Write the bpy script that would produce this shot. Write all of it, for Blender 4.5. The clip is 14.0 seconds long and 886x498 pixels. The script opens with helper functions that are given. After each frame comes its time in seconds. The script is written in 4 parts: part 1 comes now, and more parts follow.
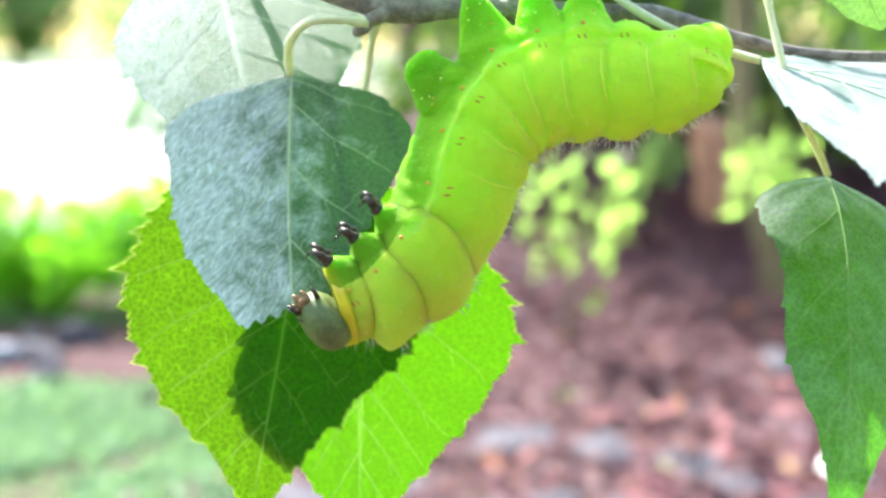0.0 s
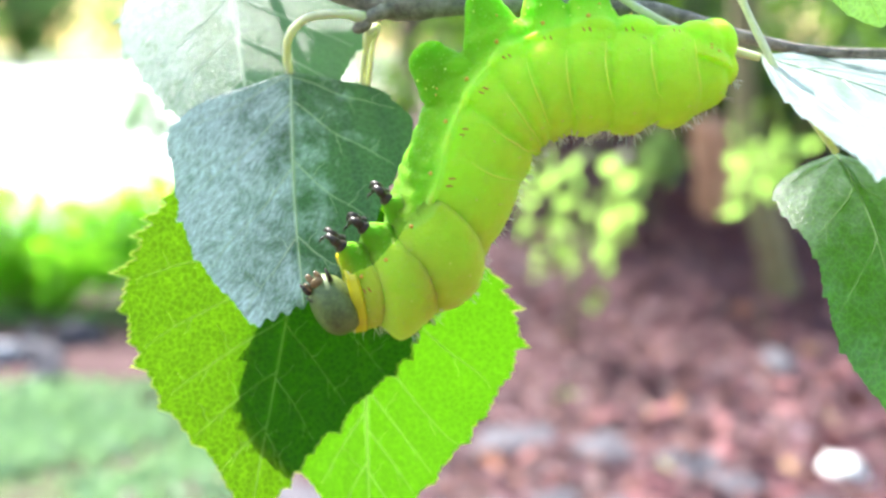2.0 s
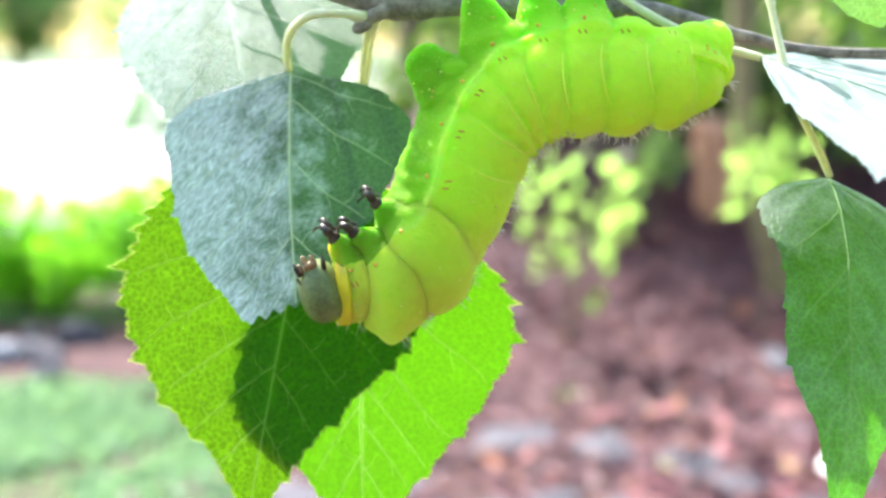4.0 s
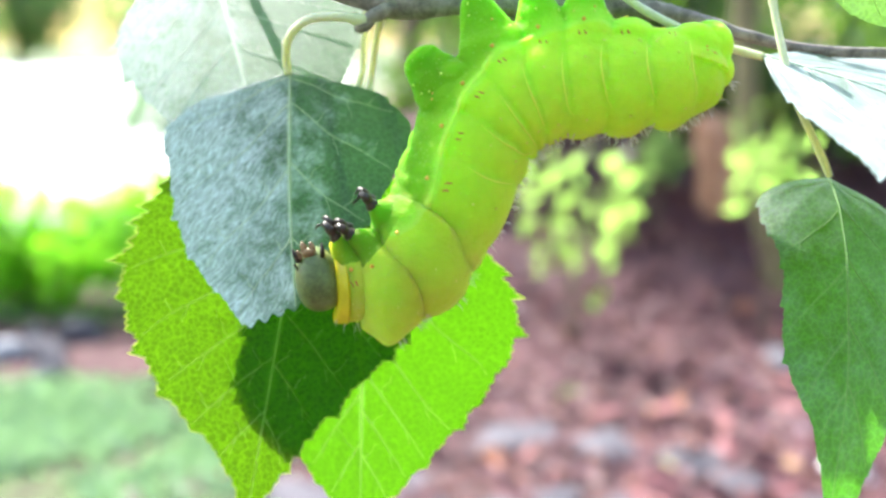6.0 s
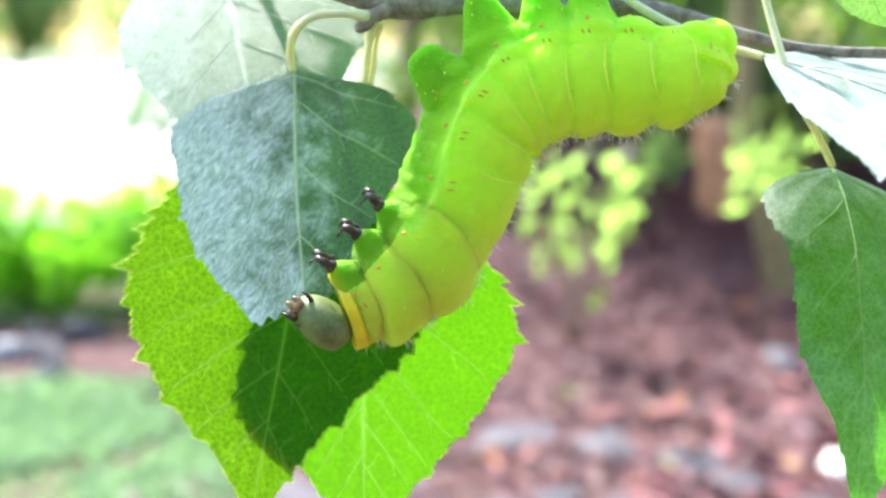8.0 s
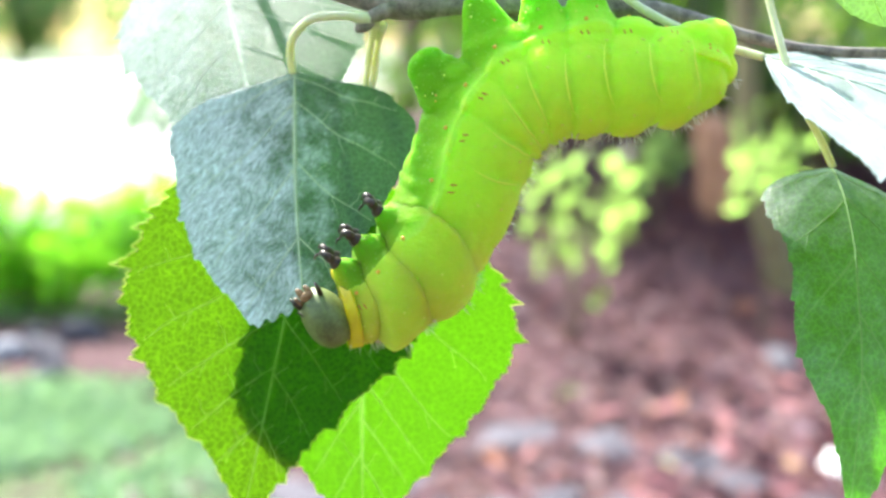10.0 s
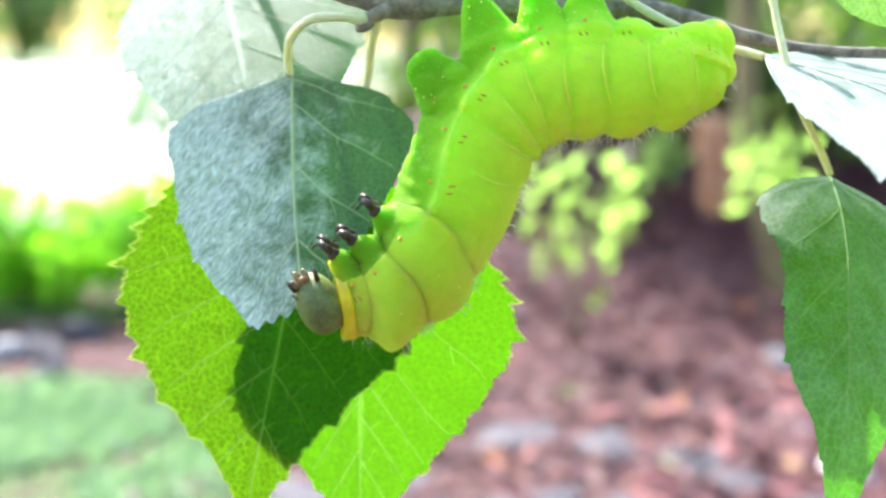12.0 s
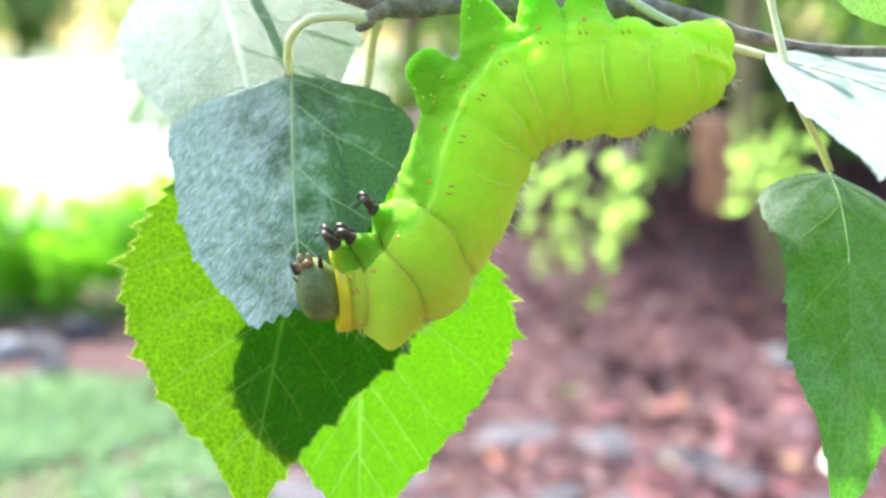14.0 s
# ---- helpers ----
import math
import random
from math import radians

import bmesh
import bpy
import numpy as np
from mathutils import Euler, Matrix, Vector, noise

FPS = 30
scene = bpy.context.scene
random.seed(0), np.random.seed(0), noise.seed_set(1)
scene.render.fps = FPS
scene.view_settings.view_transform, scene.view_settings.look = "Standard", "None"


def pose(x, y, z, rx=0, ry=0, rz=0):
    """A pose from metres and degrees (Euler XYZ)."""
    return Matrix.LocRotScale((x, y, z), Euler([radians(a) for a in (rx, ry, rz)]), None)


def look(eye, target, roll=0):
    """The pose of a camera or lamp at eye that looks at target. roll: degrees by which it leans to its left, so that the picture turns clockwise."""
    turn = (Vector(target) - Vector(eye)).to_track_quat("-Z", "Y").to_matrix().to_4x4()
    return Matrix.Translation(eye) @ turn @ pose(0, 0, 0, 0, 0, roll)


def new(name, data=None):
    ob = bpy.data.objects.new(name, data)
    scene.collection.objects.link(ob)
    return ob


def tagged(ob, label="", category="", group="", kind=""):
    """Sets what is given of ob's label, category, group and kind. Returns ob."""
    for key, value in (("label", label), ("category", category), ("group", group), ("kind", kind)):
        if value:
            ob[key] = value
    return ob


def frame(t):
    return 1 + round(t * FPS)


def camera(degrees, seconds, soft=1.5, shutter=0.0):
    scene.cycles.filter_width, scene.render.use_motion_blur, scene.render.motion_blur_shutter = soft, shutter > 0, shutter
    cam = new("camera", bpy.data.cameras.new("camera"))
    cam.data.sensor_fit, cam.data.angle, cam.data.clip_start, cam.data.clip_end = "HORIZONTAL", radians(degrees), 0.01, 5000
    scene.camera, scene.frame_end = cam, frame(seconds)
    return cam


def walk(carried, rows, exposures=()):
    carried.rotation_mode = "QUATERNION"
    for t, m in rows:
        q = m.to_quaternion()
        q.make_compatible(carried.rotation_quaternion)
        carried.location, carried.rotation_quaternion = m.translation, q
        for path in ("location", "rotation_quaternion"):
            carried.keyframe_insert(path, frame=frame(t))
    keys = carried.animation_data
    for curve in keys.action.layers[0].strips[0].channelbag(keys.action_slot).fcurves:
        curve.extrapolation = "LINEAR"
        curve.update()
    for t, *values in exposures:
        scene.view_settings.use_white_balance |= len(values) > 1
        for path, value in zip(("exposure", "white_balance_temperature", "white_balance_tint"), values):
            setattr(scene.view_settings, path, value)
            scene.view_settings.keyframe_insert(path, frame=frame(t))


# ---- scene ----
from mathutils.bvhtree import BVHTree

cam = camera(50, 14.0, soft=2.7)
cam.data.dof.use_dof = True
cam.data.dof.focus_distance = 0.162
cam.data.dof.aperture_fstop = 10.0

EYE_HEIGHT, TILT, REACH = 1.3, 78.0, 0.168


def gaze(yaw, pitch):
    """The hand-held camera: it stays put and drifts by small angles (degrees)."""
    return pose(0, 0, EYE_HEIGHT, TILT + pitch, 0, yaw)


walk(cam, [
    (0.0, gaze(0, 0)), (3.2, gaze(0, 0)), (4.6, gaze(0.035, -0.10)), (5.5, gaze(0.07, -0.16)), (6.0, gaze(0.13, -0.16)),
    (8.2, gaze(0.13, -0.16)), (10.5, gaze(0.155, -0.17)), (12.0, gaze(0.155, -0.17)), (13.2, gaze(0.16, -0.22)), (14.0, gaze(0.16, -0.235)),
], exposures=[(0.0, 1.95), (14.0, 1.95)])

# ---- light ----
SUN_ELEVATION, SUN_AZIMUTH = 48.0, -32.0      # degrees; azimuth from +y towards +x
world = bpy.data.worlds.new("daylight")
scene.world = world
world.use_nodes = True
sky = world.node_tree.nodes.new("ShaderNodeTexSky")
sky.sky_type = "NISHITA"
sky.sun_disc = False
sky.sun_elevation = radians(SUN_ELEVATION)
sky.sun_rotation = radians(SUN_AZIMUTH)
sky.dust_density = 2.0
sky.air_density = 1.6
world.node_tree.nodes["Background"].inputs[1].default_value = 0.15
world.node_tree.links.new(sky.outputs[0], world.node_tree.nodes["Background"].inputs[0])
sun = new("sun", bpy.data.lights.new("sun", "SUN"))
sun.data.energy, sun.data.angle, sun.data.color = 4.6, radians(0.53), (1.0, 0.99, 0.93)
_e, _a = radians(SUN_ELEVATION), radians(SUN_AZIMUTH)
SUN_WAY = Vector((math.sin(_a) * math.cos(_e), math.cos(_a) * math.cos(_e), math.sin(_e)))
sun.matrix_world = look(SUN_WAY * 50, (0, 0, 0))

# ---- the plant's own frame: x right, y up, z towards the lens, in metres ----
PLANT = pose(0, 0, EYE_HEIGHT, TILT) @ Matrix.Translation((0, 0, -REACH))


def at(u, v, w=0.0):
    """Millimetres on the subject's plane, w millimetres nearer to the lens, as a point of the plant's frame."""
    k = (168.0 - w) / 168.0
    return Vector((u * k, v * k, w)) * 0.001


# ---- small builders ----
def link_mesh(name, verts, faces, material, parent=None, label="", smooth=True, uvs=None):
    me = bpy.data.meshes.new(name)
    me.from_pydata([tuple(v) for v in verts], [], faces)
    if uvs is not None:
        layer = me.uv_layers.new(name="UVMap")
        for loop in me.loops:
            layer.data[loop.index].uv = uvs[loop.vertex_index]
    if smooth:
        me.polygons.foreach_set("use_smooth", [True] * len(me.polygons))
    me.materials.append(material)
    me.update()
    ob = new(name, me)
    ob.parent = parent
    if label:
        tagged(ob, label)
    return ob


def grid_faces(rows, cols, closed=False):
    out = []
    for i in range(rows - 1):
        for j in range(cols if closed else cols - 1):
            k = (j + 1) % cols
            out.append((i * cols + j, i * cols + k, (i + 1) * cols + k, (i + 1) * cols + j))
    return out


def catmull(points, n):
    """n samples of a smooth line through the points."""
    pts = [Vector(p) for p in points]
    pts = [pts[0] * 2 - pts[1]] + pts + [pts[-1] * 2 - pts[-2]]
    out = []
    for i in range(n):
        x = i / (n - 1) * (len(pts) - 3)
        k = min(int(x), len(pts) - 4)
        t = x - k
        a, b, c, d = pts[k:k + 4]
        out.append(0.5 * (2 * b + (c - a) * t + (2 * a - 5 * b + 4 * c - d) * t * t + (3 * b - a - 3 * c + d) * t ** 3))
    return out


def tube_data(points, radii, sides=8, wobble=0.0, seed=0):
    verts, n = [], len(points)
    up = Vector((0.13, 0.21, 0.97))
    for i, p in enumerate(points):
        tangent = (points[min(i + 1, n - 1)] - points[max(i - 1, 0)]).normalized()
        side = tangent.cross(up)
        if side.length < 0.1:
            side = tangent.cross(Vector((1, 0, 0)))
        side.normalize()
        other = side.cross(tangent).normalized()
        up = other
        for j in range(sides):
            a = 2 * math.pi * j / sides
            r = radii[i]
            if wobble:
                r *= 1 + wobble * noise.noise(Vector((i * 0.35 + seed, math.cos(a) * 1.5, math.sin(a) * 1.5)))
            verts.append(p + side * (math.cos(a) * r) + other * (math.sin(a) * r))
    faces = grid_faces(n, sides, True)
    faces += [tuple(reversed(range(sides))), tuple(range((n - 1) * sides, n * sides))]
    return verts, faces


def join_data(chunks):
    verts, faces = [], []
    for v, f in chunks:
        k = len(verts)
        verts += list(v)
        faces += [tuple(i + k for i in face) for face in f]
    return verts, faces


def ellipsoid_data(centre, axes, rings=10, sides=16):
    """axes: three vectors; the first is the polar one."""
    a, b, c = axes
    verts = []
    for i in range(rings + 1):
        p = math.pi * (0.02 + 0.96 * i / rings)
        for j in range(sides):
            q = 2 * math.pi * j / sides
            verts.append(centre + a * math.cos(p) + (b * math.cos(q) + c * math.sin(q)) * math.sin(p))
    faces = grid_faces(rings + 1, sides, True)
    faces += [tuple(reversed(range(sides))), tuple(range(rings * sides, (rings + 1) * sides))]
    return verts, faces


# ---- materials ----
class Nodes:
    """A short way to write node trees."""

    def __init__(self, name):
        self.mat = bpy.data.materials.new(name)
        self.mat.use_nodes = True
        self.tree = self.mat.node_tree
        self.out = self.tree.nodes["Material Output"]
        self.bsdf = self.tree.nodes["Principled BSDF"]

    def add(self, kind, **values):
        node = self.tree.nodes.new(kind)
        for key, value in values.items():
            node.inputs[key.replace("_", " ")].default_value = value
        return node

    def join(self, a, b):
        self.tree.links.new(a, b)

    def coords(self, which="Object"):
        return self.add("ShaderNodeTexCoord").outputs[which]

    def noise(self, vector, scale, detail=4.0, rough=0.6):
        node = self.add("ShaderNodeTexNoise", Scale=scale, Detail=detail, Roughness=rough)
        self.join(vector, node.inputs["Vector"])
        return node.outputs["Fac"]

    def ramp(self, fac, stops):
        node = self.tree.nodes.new("ShaderNodeValToRGB")
        els = node.color_ramp.elements
        while len(els) < len(stops):
            els.new(0.5)
        for e, (p, c) in zip(els, stops):
            e.position, e.color = p, (*c, 1.0)
        self.join(fac, node.inputs["Fac"])
        return node.outputs["Color"]

    def mix(self, fac, a, b, blend="MIX"):
        node = self.tree.nodes.new("ShaderNodeMix")
        node.data_type, node.blend_type = "RGBA", blend
        for sock, v in ((node.inputs[0], fac), (node.inputs[6], a), (node.inputs[7], b)):
            if isinstance(v, (int, float)):
                sock.default_value = v
            elif isinstance(v, tuple):
                sock.default_value = (*v, 1.0)
            else:
                self.join(v, sock)
        return node.outputs[2]

    def maths(self, op, a, b=0.0, clamp=False):
        node = self.tree.nodes.new("ShaderNodeMath")
        node.operation, node.use_clamp = op, clamp
        for sock, v in ((node.inputs[0], a), (node.inputs[1], b)):
            if isinstance(v, (int, float)):
                sock.default_value = v
            else:
                self.join(v, sock)
        return node.outputs[0]

    def bump(self, height, strength, distance):
        node = self.add("ShaderNodeBump", Strength=strength, Distance=distance)
        self.join(height, node.inputs["Height"])
        return node.outputs["Normal"]


def leaf_material(name, top, deep, glow, share, rough=0.38, coat=0.0, painted_sheen=0.0, ior=1.5, net_lit=0.35, relief=1.0, blotch=(0.30, 0.22, 0.06), sheen_side=None, veined=None, vein_tone=None, net_tone=0.22, streak_floor=0.22):
    """A living leaf: glossy skin, light that comes through, a net of fine veins. UV is in centimetres."""
    n = Nodes(name)
    uv = n.coords("UV")
    net = n.add("ShaderNodeTexVoronoi", Scale=10.0)
    net.feature = "DISTANCE_TO_EDGE"
    warp = n.add("ShaderNodeTexNoise", Scale=5.0, Detail=2.0)
    n.join(uv, warp.inputs["Vector"])
    n.join(n.mix(0.14, uv, warp.outputs["Color"]), net.inputs["Vector"])
    fine = n.add("ShaderNodeTexVoronoi", Scale=24.0)
    fine.feature = "DISTANCE_TO_EDGE"
    n.join(uv, fine.inputs["Vector"])
    lines = n.maths("SUBTRACT", 1.0, n.maths("MULTIPLY", net.outputs["Distance"], 8.0, True), True)
    lines2 = n.maths("SUBTRACT", 1.0, n.maths("MULTIPLY", fine.outputs["Distance"], 6.0, True), True)
    wide = n.noise(uv, 0.9, 5.0, 0.65)
    grain = n.noise(uv, 30.0, 3.0)
    tone = n.mix(n.maths("ADD", n.maths("MULTIPLY", wide, 0.8), n.maths("MULTIPLY", grain, 0.25)), deep, top)
    tone = n.mix(n.maths("MULTIPLY", lines, net_tone), tone, tuple(min(1, c * 1.9 + 0.03) for c in top))
    tone = n.mix(n.maths("MULTIPLY", lines2, net_tone * 0.6), tone, tuple(c * 1.5 for c in top))
    spots = n.ramp(n.noise(uv, 2.3, 6.0, 0.7), [(0.70, (0, 0, 0)), (0.78, (1, 1, 1))])
    tone = n.mix(n.maths("MULTIPLY", spots, 0.35), tone, blotch)
    # streaks that break up the gloss along the blade, whitened as painted glare
    slant = n.add("ShaderNodeMapping")
    slant.inputs["Rotation"].default_value = (0, 0, 0.62)
    stretch = n.add("ShaderNodeMapping")
    stretch.inputs["Scale"].default_value = (30.0, 7.0, 1.0)
    n.join(slant.outputs[0], stretch.inputs["Vector"])
    flow = n.add("ShaderNodeTexNoise", Scale=1.6, Detail=2.0)
    n.join(uv, flow.inputs["Vector"])
    n.join(n.mix(0.30, uv, flow.outputs["Color"]), slant.inputs["Vector"])
    brush = n.noise(stretch.outputs[0], 1.0, 4.0, 0.6)
    if painted_sheen:
        streak = n.ramp(brush, [(0.30, (streak_floor, streak_floor, streak_floor)), (0.68, (1, 1, 1))])
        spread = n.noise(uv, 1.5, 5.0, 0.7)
        if sheen_side is not None:      # the painted glare is stronger on one half of the blade
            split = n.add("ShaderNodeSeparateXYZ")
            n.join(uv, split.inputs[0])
            spread = n.maths("ADD", spread, n.maths("MULTIPLY", n.maths("SUBTRACT", sheen_side, split.outputs[0]), 0.14))
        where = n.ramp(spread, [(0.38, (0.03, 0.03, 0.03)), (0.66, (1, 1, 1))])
        tone = n.mix(n.maths("MULTIPLY", n.maths("MULTIPLY", streak, where), painted_sheen), tone, (0.82, 1.0, 0.99))
    course = n.add("ShaderNodeAttribute")
    course.attribute_name = "vein"
    if vein_tone:
        tone = n.mix(n.maths("MULTIPLY", course.outputs["Fac"], 0.85), tone, vein_tone)
    n.join(tone, n.bsdf.inputs["Base Color"])
    n.bsdf.inputs["Coat Weight"].default_value = coat
    n.bsdf.inputs["Coat Roughness"].default_value = 0.34
    n.bsdf.inputs["Coat IOR"].default_value = 1.6
    n.bsdf.inputs["IOR"].default_value = ior
    rougher = n.maths("ADD", rough - 0.08, n.maths("MULTIPLY", wide, 0.2))
    n.join(rougher, n.bsdf.inputs["Roughness"])
    height = n.maths("SUBTRACT", n.maths("MULTIPLY", brush, 0.5 + painted_sheen), n.maths("MULTIPLY", n.maths("ADD", lines, lines2), 0.5))
    normal = n.bump(height, 0.6, (0.00015 + 0.00012 * painted_sheen) * relief)
    n.join(normal, n.bsdf.inputs["Normal"])
    n.join(normal, n.bsdf.inputs["Coat Normal"])
    if painted_sheen:
        n.bsdf.inputs["Sheen Weight"].default_value = painted_sheen * 0.5
        n.bsdf.inputs["Sheen Roughness"].default_value = 0.4
    through_light = n.add("ShaderNodeBsdfTranslucent")
    lit = n.mix(n.maths("MULTIPLY", lines, net_lit), n.mix(wide, tuple(c * 0.72 for c in glow), tuple(c * 1.08 for c in glow)), tuple(min(1, c * 2.3) for c in glow))
    lit = n.mix(n.maths("MULTIPLY", lines2, net_lit * 0.4), lit, tuple(min(1, c * 1.35) for c in glow))
    lit = n.mix(n.maths("MULTIPLY", spots, 0.5), lit, blotch)
    if veined:
        lit = n.mix(n.maths("MULTIPLY", course.outputs["Fac"], 0.8), lit, veined)
    n.join(lit, through_light.inputs["Color"])
    blend = n.add("ShaderNodeMixShader", Fac=share)
    n.join(n.bsdf.outputs[0], blend.inputs[1])
    n.join(through_light.outputs[0], blend.inputs[2])
    n.join(blend.outputs[0], n.out.inputs["Surface"])
    return n.mat


def plain_material(name, low, high, scale, rough=0.6, bump=0.4, depth=0.0005, subsurface=0.0, radius=(0.003, 0.003, 0.001)):
    """A surface of two tones with grain at two scales. Object space, metres."""
    n = Nodes(name)
    co = n.coords("Object")
    a, b = n.noise(co, scale, 5.0), n.noise(co, scale * 6, 4.0)
    f = n.maths("ADD", n.maths("MULTIPLY", a, 0.7), n.maths("MULTIPLY", b, 0.3))
    n.join(n.ramp(f, [(0.36, low), (0.64, high)]), n.bsdf.inputs["Base Color"])
    n.join(n.maths("ADD", rough - 0.1, n.maths("MULTIPLY", b, 0.2)), n.bsdf.inputs["Roughness"])
    n.join(n.bump(f, bump, depth), n.bsdf.inputs["Normal"])
    if subsurface:
        n.bsdf.inputs["Subsurface Weight"].default_value = subsurface
        n.bsdf.inputs["Subsurface Radius"].default_value = radius
        n.bsdf.inputs["Subsurface Scale"].default_value = 1.0
    return n.mat


def island_material(name, stops, rough=0.5, glow=None, share=0.35):
    """Many small pieces in one mesh, each with a tone of its own."""
    n = Nodes(name)
    rnd = n.add("ShaderNodeNewGeometry").outputs["Random Per Island"]
    tone = n.ramp(rnd, stops)
    grain = n.noise(n.coords("Object"), 60.0, 3.0)
    tone = n.mix(n.maths("MULTIPLY", grain, 0.4), tone, tuple(c * 0.5 for c in stops[0][1]))
    n.join(tone, n.bsdf.inputs["Base Color"])
    n.bsdf.inputs["Roughness"].default_value = rough
    if glow:
        t = n.add("ShaderNodeBsdfTranslucent")
        n.join(n.mix(rnd, glow, tuple(c * 0.6 for c in glow)), t.inputs["Color"])
        m = n.add("ShaderNodeMixShader", Fac=share)
        n.join(n.bsdf.outputs[0], m.inputs[1])
        n.join(t.outputs[0], m.inputs[2])
        n.join(m.outputs[0], n.out.inputs["Surface"])
    return n.mat


def caterpillar_material():
    """Translucent lime skin. UV: round the body (0 the side, 0.25 the belly), and along it."""
    n = Nodes("caterpillar_skin")
    split = n.add("ShaderNodeSeparateXYZ")
    n.join(n.coords("UV"), split.inputs[0])
    co = n.coords("Object")
    round_ = split.outputs[0]
    # greener belly; the back is painted lighter for light bounced from below
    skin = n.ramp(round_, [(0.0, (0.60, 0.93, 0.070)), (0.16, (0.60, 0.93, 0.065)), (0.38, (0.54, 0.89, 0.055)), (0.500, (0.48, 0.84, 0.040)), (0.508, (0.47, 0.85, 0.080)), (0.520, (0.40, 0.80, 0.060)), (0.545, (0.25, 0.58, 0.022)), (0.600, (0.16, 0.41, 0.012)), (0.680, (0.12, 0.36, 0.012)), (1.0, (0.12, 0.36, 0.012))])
    grain = n.noise(co, 700.0, 4.0)
    wide = n.noise(co, 110.0, 3.0)
    skin = n.mix(n.maths("MULTIPLY", grain, 0.25), skin, (1.25, 1.12, 1.6), "MULTIPLY")
    skin = n.mix(n.maths("MULTIPLY", wide, 0.45), skin, (0.72, 0.84, 0.8), "MULTIPLY")
    cell = n.add("ShaderNodeTexVoronoi", Scale=1100.0)
    n.join(co, cell.inputs["Vector"])
    fleck = n.ramp(n.maths("ADD", cell.outputs["Distance"], n.maths("MULTIPLY", wide, -0.35)), [(0.0, (1, 1, 1)), (0.10, (0, 0, 0))])
    skin = n.mix(n.maths("MULTIPLY", fleck, 0.14), skin, (0.62, 0.80, 0.22))
    mottle = n.noise(co, 380.0, 3.0, 0.6)
    skin = n.mix(n.maths("MULTIPLY", n.maths("SUBTRACT", mottle, 0.40, True), 1.3, True), skin, (0.74, 0.86, 0.6), "MULTIPLY")
    patch = n.noise(co, 48.0, 4.0, 0.7)
    skin = n.mix(n.maths("MULTIPLY", n.maths("SUBTRACT", patch, 0.45, True), 1.1, True), skin, (1.15, 1.06, 1.3), "MULTIPLY")
    # the front rings are olive, the collar end yellow
    fore = n.maths("MULTIPLY", n.maths("SUBTRACT", split.outputs[1], 0.66), 8.0, True)
    skin = n.mix(n.maths("MULTIPLY", fore, 0.9), skin, (0.94, 0.83, 1.2), "MULTIPLY")
    skin = n.mix(n.maths("MULTIPLY", n.maths("MULTIPLY", n.maths("SUBTRACT", split.outputs[1], 0.925), 22.0, True), 0.8), skin, (0.60, 0.52, 0.015))
    # painted shade: the belly is darkened from mid-body forward
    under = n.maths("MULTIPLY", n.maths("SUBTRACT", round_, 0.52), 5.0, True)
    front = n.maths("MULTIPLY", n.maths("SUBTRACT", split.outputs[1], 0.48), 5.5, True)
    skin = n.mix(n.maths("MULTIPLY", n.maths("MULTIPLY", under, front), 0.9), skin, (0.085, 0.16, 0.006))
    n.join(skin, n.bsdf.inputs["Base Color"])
    n.bsdf.inputs["Roughness"].default_value = 0.6
    n.bsdf.inputs["Specular IOR Level"].default_value = 0.06
    n.bsdf.inputs["Sheen Weight"].default_value = 0.08
    n.bsdf.inputs["Sheen Roughness"].default_value = 0.35
    n.bsdf.inputs["Sheen Tint"].default_value = (0.8, 1.0, 0.7, 1)
    n.bsdf.inputs["Subsurface Weight"].default_value = 0.92
    n.bsdf.inputs["Subsurface Radius"].default_value = (0.0048, 0.0100, 0.0018)
    n.bsdf.inputs["Subsurface Scale"].default_value = 1.0
    n.join(n.bump(n.maths("ADD", grain, n.maths("MULTIPLY", wide, 0.8)), 0.5, 0.0006), n.bsdf.inputs["Normal"])
    return n.mat


# sky glare painted as white streaks, mostly on the left half of both leaves
FRONT_LEAF = leaf_material("leaf_underside", (0.032, 0.105, 0.044), (0.013, 0.052, 0.023), (0.08, 0.28, 0.02), 0.20, 0.45, 0.12, 1.0, 1.4, sheen_side=5.9, vein_tone=(0.55, 0.72, 0.42), net_tone=0.55)
BACK_LEAF = leaf_material("leaf_pale", (0.06, 0.15, 0.07), (0.035, 0.10, 0.045), (0.10, 0.34, 0.06), 0.38, 0.5, 0.20, 0.62, 1.45, streak_floor=0.02, sheen_side=32.5, veined=(0.40, 0.66, 0.25), vein_tone=(0.80, 0.92, 0.74))
SUN_LEAF = leaf_material("leaf_sunlit", (0.045, 0.085, 0.018), (0.03, 0.06, 0.012), (0.115, 0.385, 0.004), 0.49, 0.6, ior=1.3, net_lit=0.35, veined=(0.36, 0.72, 0.12), net_tone=0.06)
NET_LEAF = leaf_material("leaf_netted", (0.018, 0.034, 0.007), (0.012, 0.024, 0.005), (0.096, 0.245, 0.003), 0.50, 0.6, ior=1.3, net_lit=0.75, blotch=(0.22, 0.20, 0.03), veined=(0.32, 0.60, 0.10), net_tone=0.06)
HANG_LEAF = leaf_material("leaf_hanging", (0.026, 0.085, 0.018), (0.015, 0.050, 0.011), (0.11, 0.44, 0.012), 0.42, 0.36, 0.45, 0.20, 1.5, relief=0.4, veined=(0.24, 0.56, 0.09), vein_tone=(0.27, 0.42, 0.20))
